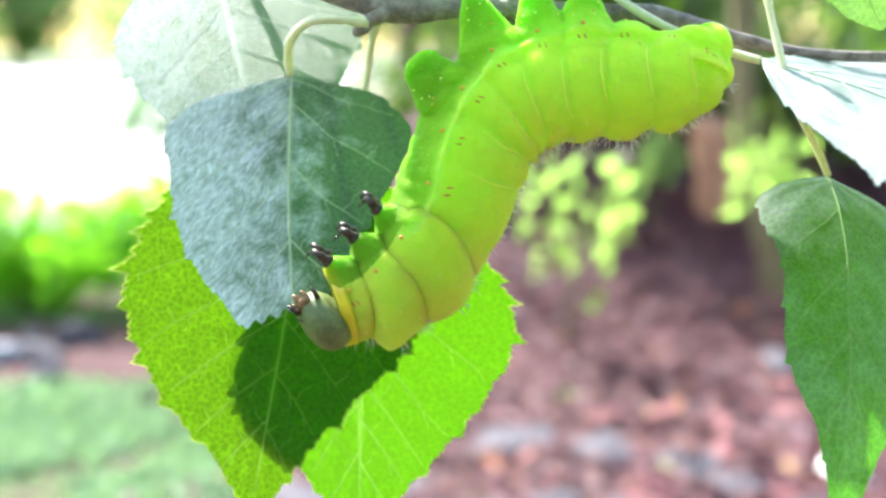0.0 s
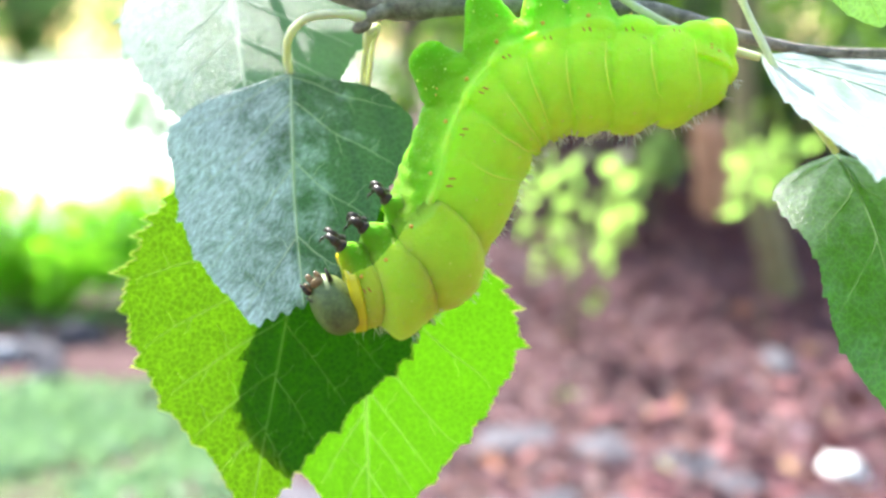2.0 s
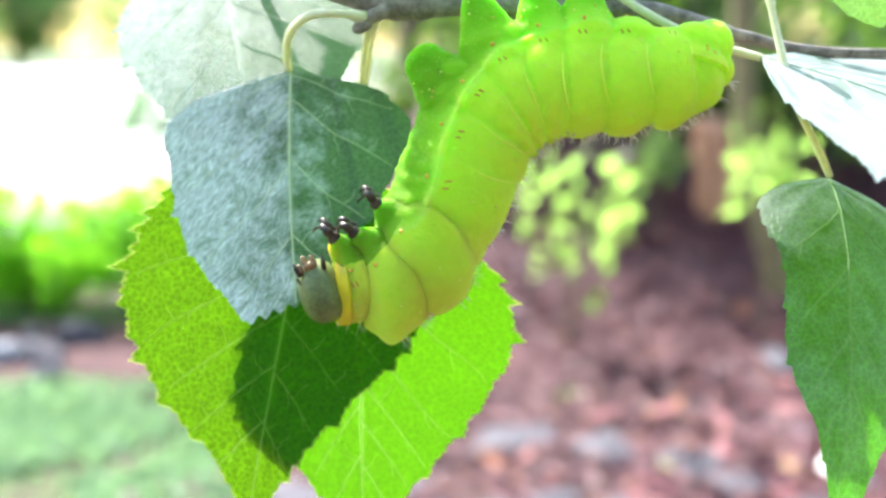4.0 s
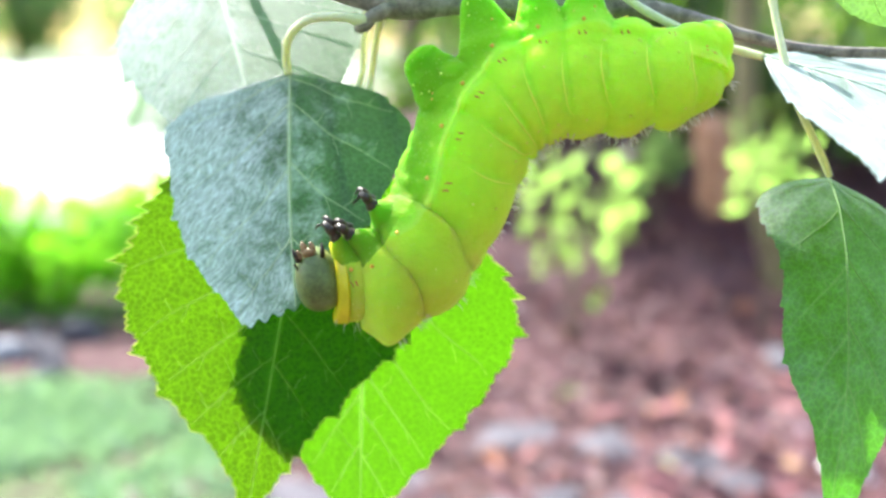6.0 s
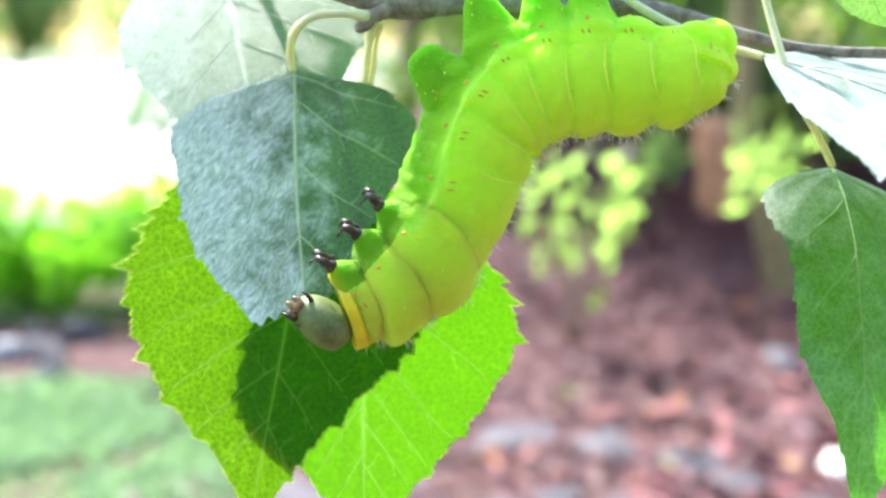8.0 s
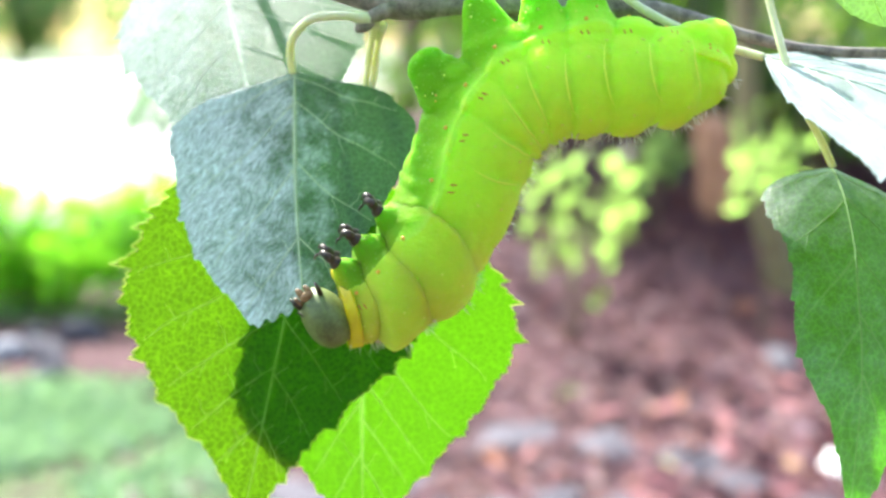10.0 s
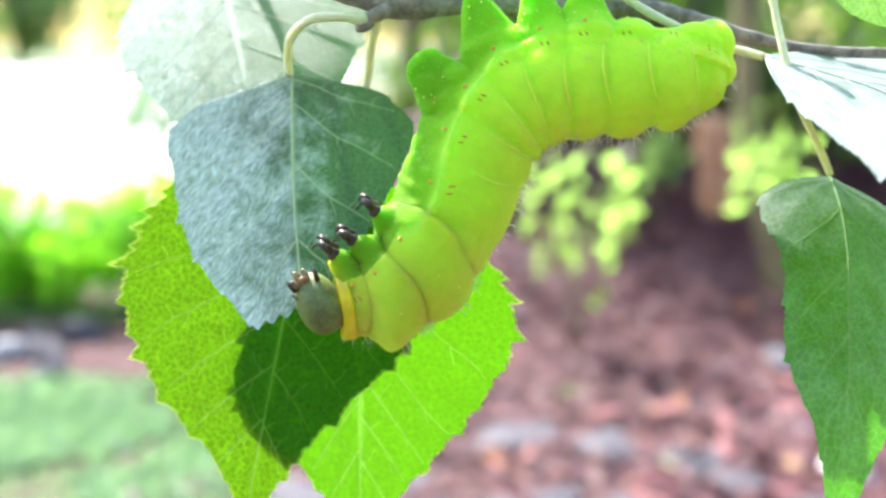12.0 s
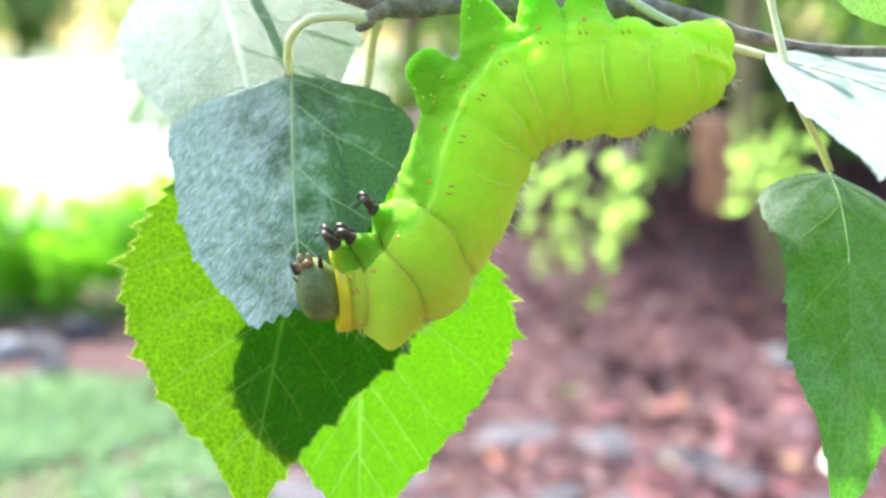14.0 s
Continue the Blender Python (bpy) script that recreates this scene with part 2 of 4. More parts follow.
# pale base colour and strong streaks stand in for sun glare
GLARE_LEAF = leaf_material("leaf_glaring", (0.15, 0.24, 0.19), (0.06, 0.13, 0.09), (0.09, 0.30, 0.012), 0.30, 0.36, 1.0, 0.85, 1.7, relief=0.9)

CORNER_LEAF = leaf_material("leaf_corner", (0.07, 0.14, 0.05), (0.05, 0.10, 0.035), (0.20, 0.44, 0.06), 0.45, 0.5, 0.2, 0.2, 1.4)


def vein_material(name="leaf_vein", low=(0.20, 0.30, 0.10), high=(0.27, 0.38, 0.15), lit_tone=(0.85, 1.0, 0.45)):
    """Pale vein that lets light through like the blade round it."""
    mat = plain_material(name, low, high, 900, 0.45, 0.3, 0.0001)
    tree = mat.node_tree
    lit = tree.nodes.new("ShaderNodeBsdfTranslucent")
    lit.inputs[0].default_value = (*lit_tone, 1)
    blend = tree.nodes.new("ShaderNodeMixShader")
    blend.inputs[0].default_value = 0.62
    tree.links.new(tree.nodes["Principled BSDF"].outputs[0], blend.inputs[1])
    tree.links.new(lit.outputs[0], blend.inputs[2])
    tree.links.new(blend.outputs[0], tree.nodes["Material Output"].inputs["Surface"])
    return mat


VEIN = vein_material()
RIM = vein_material("leaf_rim", (0.50, 0.62, 0.16), (0.60, 0.72, 0.22), (0.90, 1.0, 0.30))
DIM_VEIN = plain_material("leaf_vein_dim", (0.10, 0.21, 0.07), (0.16, 0.28, 0.11), 900, 0.75, 0.3, 0.0001)
SOFT_VEIN = plain_material("leaf_vein_soft", (0.40, 0.54, 0.32), (0.54, 0.66, 0.42), 900, 0.45, 0.3, 0.0001)
PALE_VEIN = plain_material("leaf_vein_pale", (0.62, 0.74, 0.56), (0.76, 0.84, 0.70), 900, 0.45, 0.3, 0.0001)
STALK = plain_material("leaf_stalk", (0.60, 0.64, 0.40), (0.76, 0.78, 0.56), 500, 0.4, 0.3, 0.0001, 0.2)
BARK = plain_material("twig_bark", (0.11, 0.095, 0.088), (0.36, 0.32, 0.29), 420, 0.75, 0.9, 0.0006)
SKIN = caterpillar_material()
HEAD = plain_material("head_capsule", (0.070, 0.090, 0.025), (0.18, 0.24, 0.075), 260, 0.46, 0.3, 0.0002, 0.35)
COLLAR = plain_material("collar_yellow", (0.60, 0.50, 0.015), (0.75, 0.66, 0.02), 300, 0.4, 0.3, 0.0002, 0.7, (0.004, 0.003, 0.0005))
LEG = plain_material("leg_brown", (0.012, 0.008, 0.007), (0.07, 0.045, 0.035), 900, 0.35, 0.4, 0.0002)
JAW = plain_material("mouth_parts", (0.10, 0.05, 0.025), (0.42, 0.27, 0.14), 900, 0.4, 0.4, 0.0002)
RED = plain_material("spiracle_red", (0.34, 0.07, 0.02), (0.55, 0.14, 0.03), 2000, 0.4, 0.2, 0.0001)
ORANGE = plain_material("tubercle_orange", (0.75, 0.32, 0.03), (0.85, 0.48, 0.06), 2000, 0.4, 0.2, 0.0001, 0.4)
PALE = plain_material("tubercle_pale", (0.60, 0.80, 0.07), (0.74, 0.90, 0.14), 2000, 0.4, 0.2, 0.0001, 0.4)
CREASE = plain_material("crease_line", (0.70, 0.92, 0.05), (0.82, 0.97, 0.10), 1500, 0.4, 0.2, 0.0001)
HAIR = plain_material("bristle", (0.55, 0.56, 0.48), (0.78, 0.78, 0.70), 2000, 0.4, 0.1, 0.0001)


# ---- leaves ----
def leaf_profile(t, widest, full, taper):
    """Half width from base (0) to tip (1), as a share of the widest."""
    if t < widest:
        return math.sin(math.pi / 2 * t / widest) ** full
    return max(0.0, 1 - ((t - widest) / (1 - widest)) ** taper)


def tooth(t, count, seed):
    x = t * count + 0.35 * math.sin(t * 17 + seed)
    big = x - math.floor(x)
    y = t * count * 3 + 0.4 * math.sin(t * 41 + seed * 2)
    small = y - math.floor(y)
    amp = 0.7 + 0.5 * math.sin(math.floor(x) * 2.4 + seed)
    return amp * big ** 2.0 + 0.35 * small - 0.42


def spread(table, x):
    """A smooth value of a table spread evenly from 0 to 1."""
    y = min(max(x, 0.0), 1.0) * (len(table) - 1)
    i = min(int(y), len(table) - 2)
    f = y - i
    a, b, c, d = table[max(i - 1, 0)], table[i], table[i + 1], table[min(i + 2, len(table) - 1)]
    return 0.5 * (2 * b + (c - a) * f + (2 * a - 5 * b + 4 * c - d) * f * f + (3 * b - a - 3 * c + d) * f ** 3)


def birch_leaf(label, matrix, length, left, right, material, widest=0.26, full=0.85, fold=0.12, droop=0.10, ripple=0.018, cut=1.0,
               cut_slant=0.0, pairs=6, teeth=13, seed=1, stalk=(), stalk_radius=0.8, bow=0.0, bite=0.07, curl=0.0, vein_width=0.62, taper=1.4, slope=0.32,
               steep=0.9, vein=None, lift=0.06, halves=None, roots=None, twigs=0, margin=None, swerve=0.0, rib_depth=0.17, pale_veins=False):
    """A leaf that hangs from its base along -y with its face to +z. Lengths in millimetres; stalk: points of the plant's frame.
    halves: half widths from base to tip, left and right; roots: where side veins leave the midrib, with their steepness, left and right."""
    leaf = tagged(new("birch_leaf"), label, "leaf", "leaves of the birch twig")
    leaf.matrix_basis = PLANT @ matrix
    rows, half = int(240 * cut), 80 if pale_veins else 13
    vein = vein or VEIN
    k = 0.001

    def reach(sgn, t):
        if halves:
            return max(0.0, spread(halves[0 if sgn < 0 else 1], t)) * min(1.0, t / 0.012) ** 0.5
        return (left if sgn < 0 else right) * leaf_profile(t, widest, full, taper)

    def surface(s, t, lift=0.0):
        side = left if s < 0 else right
        h = reach(s, t)
        h += side * bite * tooth(t, teeth, seed + (3 if s < 0 else 0)) * abs(s) ** 7 * min(1, 8 * t) * (h / side) ** 0.4
        x = s * h
        y = -t * length
        if cut < 1:
            y *= 1 + cut_slant * s * (t / cut) ** 3 + 0.012 * math.sin(s * 23 + seed) * (t / cut) ** 8
        z = -fold * abs(x) + droop * length * t * t
        z -= curl * max(0.0, abs(x) - 0.35 * side) ** 2 / max(side, 1)
        z += ripple * length * noise.noise(Vector((x * 0.055 + seed, y * 0.055, seed * 1.7)))
        rib = (t - slope * abs(s)) * (pairs + 1)
        z += rib_depth * math.cos(2 * math.pi * rib) * min(1, abs(s) * 4) * (1 - abs(s)) ** 0.5 * min(1, h / 6)
        x += bow * length * t * t + swerve * math.sin(t * 7 + seed)
        return Vector((x, y, z + lift)) * k

    verts, uvs = [], []
    for i in range(rows + 1):
        t = i / rows * cut * 0.999 + 0.0005
        for j in range(-half, half + 1):
            s = j / half
            s = math.copysign(abs(s) ** 0.8, s)
            verts.append(surface(s, t))
            uvs.append((verts[-1].x * 100 + seed * 3, verts[-1].y * 100))
    blade = link_mesh("blade", verts, grid_faces(rows + 1, 2 * half + 1), material, leaf, uvs=uvs)
    courses = []
    pts = [surface(0, cut * 0.985 * i / 40, 2 * lift) for i in range(41)]
    courses.append((pts, 0.20))
    link_mesh("midrib", *tube_data(pts, [k * vein_width * (0.55 * (1 - 0.8 * i / 40 * cut) + 0.06) for i in range(41)], 6), vein, leaf, "pale raised midrib")
    if margin:
        for sgn in (-1, 1):
            pts = [surface(sgn, cut * i / rows * 0.995 + 0.001, 0.03) for i in range(rows)]
            link_mesh("margin", *tube_data(pts, [k * 0.10] * rows, 4), margin, leaf, "thin pale toothed rim")
    if not roots:
        roots = ([], [])
        for i in range(pairs):
            t0 = 0.015 + 0.80 * (i / pairs) ** 1.05
            for which, sgn in ((0, -1), (1, 1)):
                t0 = max(0.006, t0 + 0.012 * sgn + 0.010 * math.sin(i * 2.7 + seed + sgn))
                roots[which].append((t0, steep))
    rnd = random.Random(seed)
    for which, sgn in ((0, -1), (1, 1)):
        side = left if sgn < 0 else right
        for i, (t0, slant) in enumerate(roots[which]):
            track = []
            for m in range(60):
                d = side * m * 0.024
                t = t0 + d * slant * (1 + 0.12 * math.sin(m * 0.11 + i)) / length + 0.003 * math.sin(m * 0.35 + i + seed)
                h = reach(sgn, min(t, 1.0))
                if t > min(cut, 0.985) or d > 0.93 * h:
                    break
                track.append((d, t))
            if len(track) < 6:
                continue

            def spot(d, t):
                h = reach(sgn, min(t, 1.0))
                return surface(sgn * min(1.0, d / h) if h > 0.2 else 0.0, t, lift)
            line = [spot(d, t) for d, t in track]
            courses.append((line, 0.15))
            link_mesh("vein", *tube_data(line, [k * vein_width * (0.25 * (1 - 0.8 * m / len(line)) + 0.03) for m in range(len(line))], 5), vein, leaf)
            # finer veins that leave the side vein to both hands
            for m in range(twigs):
                at_ = int(len(track) * (m + 0.6 + 0.5 * rnd.random()) / (twigs + 0.8))
                if at_ >= len(track) - 2:
                    continue
                d, t = track[at_]
                down = 1 if m % 2 else -1
                path, step = [], rnd.uniform(0.30, 0.42)
                for q in range(rnd.randrange(9, 17)):
                    h = reach(sgn, min(t, 1.0))
                    if d > 0.95 * h or d < 0.3 or t < 0.01 or t > min(cut, 0.97):
                        break
                    path.append(spot(d, t))
                    bend = 0.35 * math.sin(q * 0.7 + m * 2.1 + i)
                    d += step * (0.55 + bend) * (1 if down < 0 else 0.35)
                    t += step * down * (0.75 - 0.3 * bend) / length
                if len(path) > 4:
                    courses.append((path, 0.085))
                    link_mesh("vein", *tube_data(path, [k * vein_width * (0.13 * (1 - 0.7 * q / len(path)) + 0.015) for q in range(len(path))], 4), vein, leaf)
    if pale_veins:      # less green in the blade along its veins
        flat = np.array([(v.x, v.y) for v in verts])
        share = np.zeros(len(flat))
        for course, wide in courses:
            for m in range(len(course) - 1):
                a, b = np.array(course[m][:2]), np.array(course[m + 1][:2])
                near = np.where((np.abs(flat - (a + b) / 2) < np.abs(b - a) / 2 + 0.0012).all(1))[0]
                if not len(near):
                    continue
                f = np.clip(((flat[near] - a) @ (b - a)) / max(1e-12, (b - a) @ (b - a)), 0, 1)
                gap = np.linalg.norm(flat[near] - a - f[:, None] * (b - a), axis=1) * 1000
                w = wide * (1 - 0.5 * m / len(course))
                share[near] = np.maximum(share[near], np.exp(-(gap / w) ** 2) * min(1.0, w / 0.16))
        blade.data.attributes.new("vein", "FLOAT", "POINT").data.foreach_set("value", share)
    if stalk:
        back = matrix.inverted()
        pts = catmull([back @ Vector(p) for p in stalk], 28)
        n = len(pts)
        radii = [k * stalk_radius * (0.85 + 0.15 * math.sin(i * 0.9) * 0.3 + 0.5 * max(0, 1 - i / 4)) for i in range(n)]
        link_mesh("petiole", *tube_data(pts, radii, 10), STALK, leaf, "pale yellow-green stalk")
    return leaf


def leaf_pose(u, v, w, swing, lean=0.0, turn=0.0):
    """Base point; swing: degrees of the midrib from straight down towards +x; lean: tip towards the lens; turn: about the midrib."""
    return Matrix.Translation(at(u, v, w)) @ pose(0, 0, 0, 0, 0, swing) @ pose(0, 0, 0, -lean, 0, 0) @ pose(0, 0, 0, 0, turn, 0)


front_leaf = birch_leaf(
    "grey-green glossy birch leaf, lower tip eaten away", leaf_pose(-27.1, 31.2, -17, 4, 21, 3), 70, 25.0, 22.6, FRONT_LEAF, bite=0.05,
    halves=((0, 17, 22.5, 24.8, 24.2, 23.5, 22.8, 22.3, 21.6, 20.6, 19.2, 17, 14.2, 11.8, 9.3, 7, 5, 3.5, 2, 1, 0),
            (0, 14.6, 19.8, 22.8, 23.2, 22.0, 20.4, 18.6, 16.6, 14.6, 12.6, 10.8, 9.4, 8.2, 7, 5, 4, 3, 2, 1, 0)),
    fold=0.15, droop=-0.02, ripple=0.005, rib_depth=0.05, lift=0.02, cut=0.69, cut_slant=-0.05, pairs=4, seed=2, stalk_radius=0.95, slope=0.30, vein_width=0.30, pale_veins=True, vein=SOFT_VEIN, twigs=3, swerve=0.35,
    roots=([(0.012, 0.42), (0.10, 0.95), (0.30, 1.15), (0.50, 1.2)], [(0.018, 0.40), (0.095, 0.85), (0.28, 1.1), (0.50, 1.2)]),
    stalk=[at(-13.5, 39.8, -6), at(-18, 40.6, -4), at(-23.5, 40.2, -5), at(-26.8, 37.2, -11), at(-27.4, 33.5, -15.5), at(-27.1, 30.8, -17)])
left_leaf = birch_leaf(
    "bright green back-lit birch leaf, toothed edge", leaf_pose(-22.9, 15.1, -18, -10, 1, 0), 73, 33, 26, NET_LEAF,
    halves=((0, 24.0, 29.5, 32.0, 33.0, 31.0, 26.5, 20.5, 11.0, 4.2, 0), (0, 18, 24, 26.3, 26.2, 22.5, 16.8, 11.8, 7.6, 4.0, 0)),
    fold=0.02, ripple=0.002, rib_depth=0.06, bite=0.105, vein_width=0.24, pale_veins=True, teeth=15, droop=0.0, pairs=6, seed=5, slope=0.27, twigs=5, margin=RIM,
    roots=([(0.02, 0.35), (0.11, 0.75), (0.24, 0.95), (0.40, 1.05), (0.55, 1.2), (0.70, 1.4)], [(0.03, 0.4), (0.13, 0.8), (0.27, 0.95), (0.42, 1.05), (0.57, 1.2), (0.72, 1.4)]),
    stalk=[at(-12.2, 40.2, -11), at(-13.0, 35, -19), at(-13.8, 28.5, -24), at(-17, 20.5, -22), at(-22.9, 15.1, -18)])
right_leaf = birch_leaf(
    "bright lime birch leaf, back-lit, overlapping another leaf", leaf_pose(-14.6, 14.1, -18.8, 0, 1, 0), 72, 26, 30.5, SUN_LEAF,
    halves=((0, 12, 18, 21, 22.5, 25.5, 25.6, 22.0, 13.0, 7.2, 0), (0, 13, 21, 27.5, 30.5, 30.0, 26, 20.5, 14.2, 7.2, 0)),
    fold=0.02, ripple=0.002, rib_depth=0.06, bite=0.085, vein_width=0.24, pale_veins=True, teeth=14, droop=0.0, pairs=6, seed=12, slope=0.40, twigs=2, margin=RIM,
    roots=([(0.05, 0.6), (0.18, 1.0), (0.33, 1.3), (0.48, 1.5), (0.63, 1.6), (0.77, 1.7)], [(0.04, 0.7), (0.20, 1.25), (0.41, 1.55), (0.56, 1.6), (0.68, 1.6), (0.80, 1.7)]),
    stalk=[at(-11.8, 40.5, -9), at(-12.8, 35, -18), at(-13.7, 28, -24), at(-14.4, 20, -22), at(-14.6, 14.1, -20)])
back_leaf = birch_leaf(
    "green birch leaf with painted pale sheen and toothed edge", leaf_pose(-41.5, 55, -43, 19, 33.5, 4), 69, 25, 31, BACK_LEAF, widest=0.34, full=0.6, taper=1.5,
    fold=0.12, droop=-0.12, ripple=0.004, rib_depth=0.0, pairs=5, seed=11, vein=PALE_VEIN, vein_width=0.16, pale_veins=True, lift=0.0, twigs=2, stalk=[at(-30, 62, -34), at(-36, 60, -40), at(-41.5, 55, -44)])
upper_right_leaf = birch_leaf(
    "shiny birch leaf with white sun glare painted in", leaf_pose(56.2, 33.3, -4, 67, 24, 58), 68, 38.0, 42.0, GLARE_LEAF, widest=0.50, full=0.9, taper=1.5,
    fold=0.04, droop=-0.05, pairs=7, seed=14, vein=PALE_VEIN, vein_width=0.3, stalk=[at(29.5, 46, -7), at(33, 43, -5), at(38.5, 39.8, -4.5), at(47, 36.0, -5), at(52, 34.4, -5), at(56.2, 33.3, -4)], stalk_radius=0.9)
hanging_leaf = birch_leaf(
    "dark green glossy birch leaf hanging on a long stalk", leaf_pose(68.1, 13.1, -12, -8, 53, 4), 60, 14, 14, HANG_LEAF,
    halves=((0, 12.3, 13.9, 12.6, 11.4, 11.2, 10.8, 8.6, 4.6, 2.0, 0), (0, 11, 14, 14, 13, 12, 11, 9.5, 7.0, 4.2, 0)), bite=0.06, teeth=14,
    fold=0.10, droop=-0.54, curl=0.25, rib_depth=0.06, ripple=0.03, pairs=6, seed=17, vein=DIM_VEIN, vein_width=0.20, pale_veins=True, twigs=2, swerve=0.25,
    roots=([(0.03, 0.5), (0.17, 1.1), (0.36, 1.4), (0.55, 1.8), (0.7, 2.0)], [(0.04, 0.5), (0.15, 1.0), (0.33, 1.3), (0.52, 1.7), (0.68, 2.0)]),
    stalk=[at(57.0, 47, -4), at(58.5, 39, -3), at(61.8, 27, -1), at(66, 18, -7), at(68.1, 13.1, -10)], stalk_radius=0.8)
# out-of-view leaves added to keep direct sun off the caterpillar's top
shading_leaves = [birch_leaf(
    "unseen green birch leaf added above the twig to shade it", leaf_pose(u, v, -36, swing, 80, 0), 52, wide, wide, CORNER_LEAF, widest=0.34, full=0.6,
    fold=0.05, droop=-0.03, pairs=5, seed=seed, stalk=[at(u - 4, v + 11, -44), at(u - 2, v + 5, -40), at(u, v, -36)])
    for u, v, swing, wide, seed in ((17.5, 57.5, 4, 18, 24), (-7.5, 55.5, 0, 13, 27))]
corner_leaf = birch_leaf(
    "light green birch leaf above the twig", leaf_pose(64, 53.0, -8, 76, 12, 0), 50, 12, 14, CORNER_LEAF, widest=0.3, full=0.7,
    fold=0.06, droop=-0.03, pairs=5, seed=21, stalk=[at(60, 56, -8), at(61.5, 55, -8), at(64, 53.0, -8)])


# ---- twig ----
def build_twig():
    twig = tagged(new("birch_twig"), "thin grey-brown birch twig with rough bark", "twig")
    twig.matrix_basis = PLANT
    pts = catmull([at(-40, 53, -9), at(-18, 45, -8), at(-9, 42.4, -8), at(4, 42.6, -8), at(22, 41.9, -8), at(36, 41.6, -9), at(44, 40.0, -9.5), at(54, 36.8, -10), at(66, 34.5, -11), at(84, 34, -14), at(110, 35, -20), at(170, 44, -34), at(260, 70, -60)], 110)
    radii = [0.001 * (2.2 - 1.2 * min(1, max(0, (i - 20) / 50))) * (1 + 0.22 * math.exp(-((i - 21) / 3.0) ** 2) + 0.25 * math.exp(-((i - 45) / 2.0) ** 2)) for i in range(110)]
    link_mesh("stem", *tube_data(pts, radii, 16, 0.22), BARK, twig)
    link_mesh("bud", *ellipsoid_data(at(-14.2, 39.0, -6), (Vector((-0.0018, -0.0012, 0.0003)), Vector((0.0007, -0.0011, 0)), Vector((0, 0, 0.0011))), 8, 12), BARK, twig, "small brown bud scar")
    link_mesh("spur", *tube_data(catmull([at(-9, 42.2, -7), at(-12, 40.8, -6), at(-14.5, 39.6, -6)], 8), [0.0016, 0.0015, 0.0014, 0.0013, 0.0013, 0.0012, 0.0011, 0.0009], 10, 0.2), BARK, twig)
    return twig


birch_twig = build_twig()

# ---- caterpillar ----
SPINE = [at(49.0, 32.5), at(45.5, 30.8), at(40.6, 29.9), at(31.6, 29.1), at(22.6, 28.3), at(14.6, 26.9), at(8.4, 22.6), at(4.1, 15.1), at(1.1, 7.1), at(-3.9, -1.4), at(-9.4, -6.9), at(-14.9, -9.4), at(-20.9, -11.4)]
GIRTH = [3.4, 6.6, 8.6, 9.3, 9.6, 10.2, 10.8, 10.7, 10.4, 10.0, 9.8, 7.4, 4.4]
RIDGE = [56, 57, 58, 58, 57, 45, 27, 21, 15, 14, 12, 10, 10]
SAMPLES = 240
LINE = catmull(SPINE, SAMPLES)


def along(table, x):
    """A value of a table spread evenly over the spine; x from 0 to 1."""
    y = x * (len(table) - 1)
    i = min(int(y), len(table) - 2)
    f = y - i
    f = f * f * (3 - 2 * f)
    return table[i] * (1 - f) + table[i + 1] * f


def spine_frame(x):
    y = min(max(x, 0.0), 1.0) * (SAMPLES - 1)
    i = min(int(y), SAMPLES - 2)
    p = LINE[i].lerp(LINE[i + 1], y - i)
    tangent = (LINE[min(i + 3, SAMPLES - 1)] - LINE[max(i - 2, 0)]).normalized()
    out = Vector((0, 0, 1))
    belly = out.cross(tangent) * -1
    if belly.y < 0 and belly.x > -0.3:
        belly = -belly
    return p, tangent, belly.normalized(), out


FLARES = ((0.525, 0.12), (0.452, 0.12), (0.375, 0.10), (0.315, 0.10), (0.245, 0.08), (0.125, 0.06))


JOINTS = [0.0, 0.135, 0.215, 0.285, 0.348, 0.412, 0.468, 0.528, 0.600, 0.692, 0.790, 0.865, 0.965]


def skin_point(x, angle, swell=1.0):
    """A point of the skin; angle in degrees from the side seen (0) towards the belly (90)."""
    p, _, belly, out = spine_frame(x)
    a = radians(angle)
    r = along(GIRTH, x) * 0.001 * swell
    way = belly * math.sin(a) + out * math.cos(a)
    if angle < 0:
        r *= 1 + 0.13 * math.exp(-((x - 0.835) / 0.032) ** 2) * math.exp(-((angle + 80) / 45.0) ** 2)
    for root, rise in FLARES:
        d = (x - root) / 0.023
        if abs(d) < 3 and 0 < angle < 180:
            r *= 1 + rise * math.exp(-d * d) * math.exp(-((angle - 82) / 34.0) ** 2)
    return p + way * r, way


def bristle_data(root, way, length, thick, seed):
    rnd = random.Random(seed)
    chunks = []
    for _ in range(3):
        d = (way + Vector((rnd.uniform(-.5, .5), rnd.uniform(-.5, .5), rnd.uniform(-.5, .5)))).normalized()
        n = length * rnd.uniform(0.5, 1.2)
        chunks.append(tube_data([root, root + d * n * 0.5, root + d * n + Vector((0, -n * 0.12, 0))], [thick, thick * 0.7, thick * 0.15], 4))
    return join_data(chunks)


def ring_swell(x):
    """Soft waist at every joint of the body."""
    for a, b in zip(JOINTS, JOINTS[1:]):
        if a <= x <= b:
            f = (x - a) / (b - a)
            if a == 0.0:
                f = max(0.5, f)
            low = 0.905 if b < 0.62 else 0.95
            k = low + ((1.005 if b < 0.62 else 1.015) - low) * max(0.0, math.sin(math.pi * f)) ** 0.6
            return max(k, 0.965) if 0.565 < x < 0.65 else k
    return 0.945


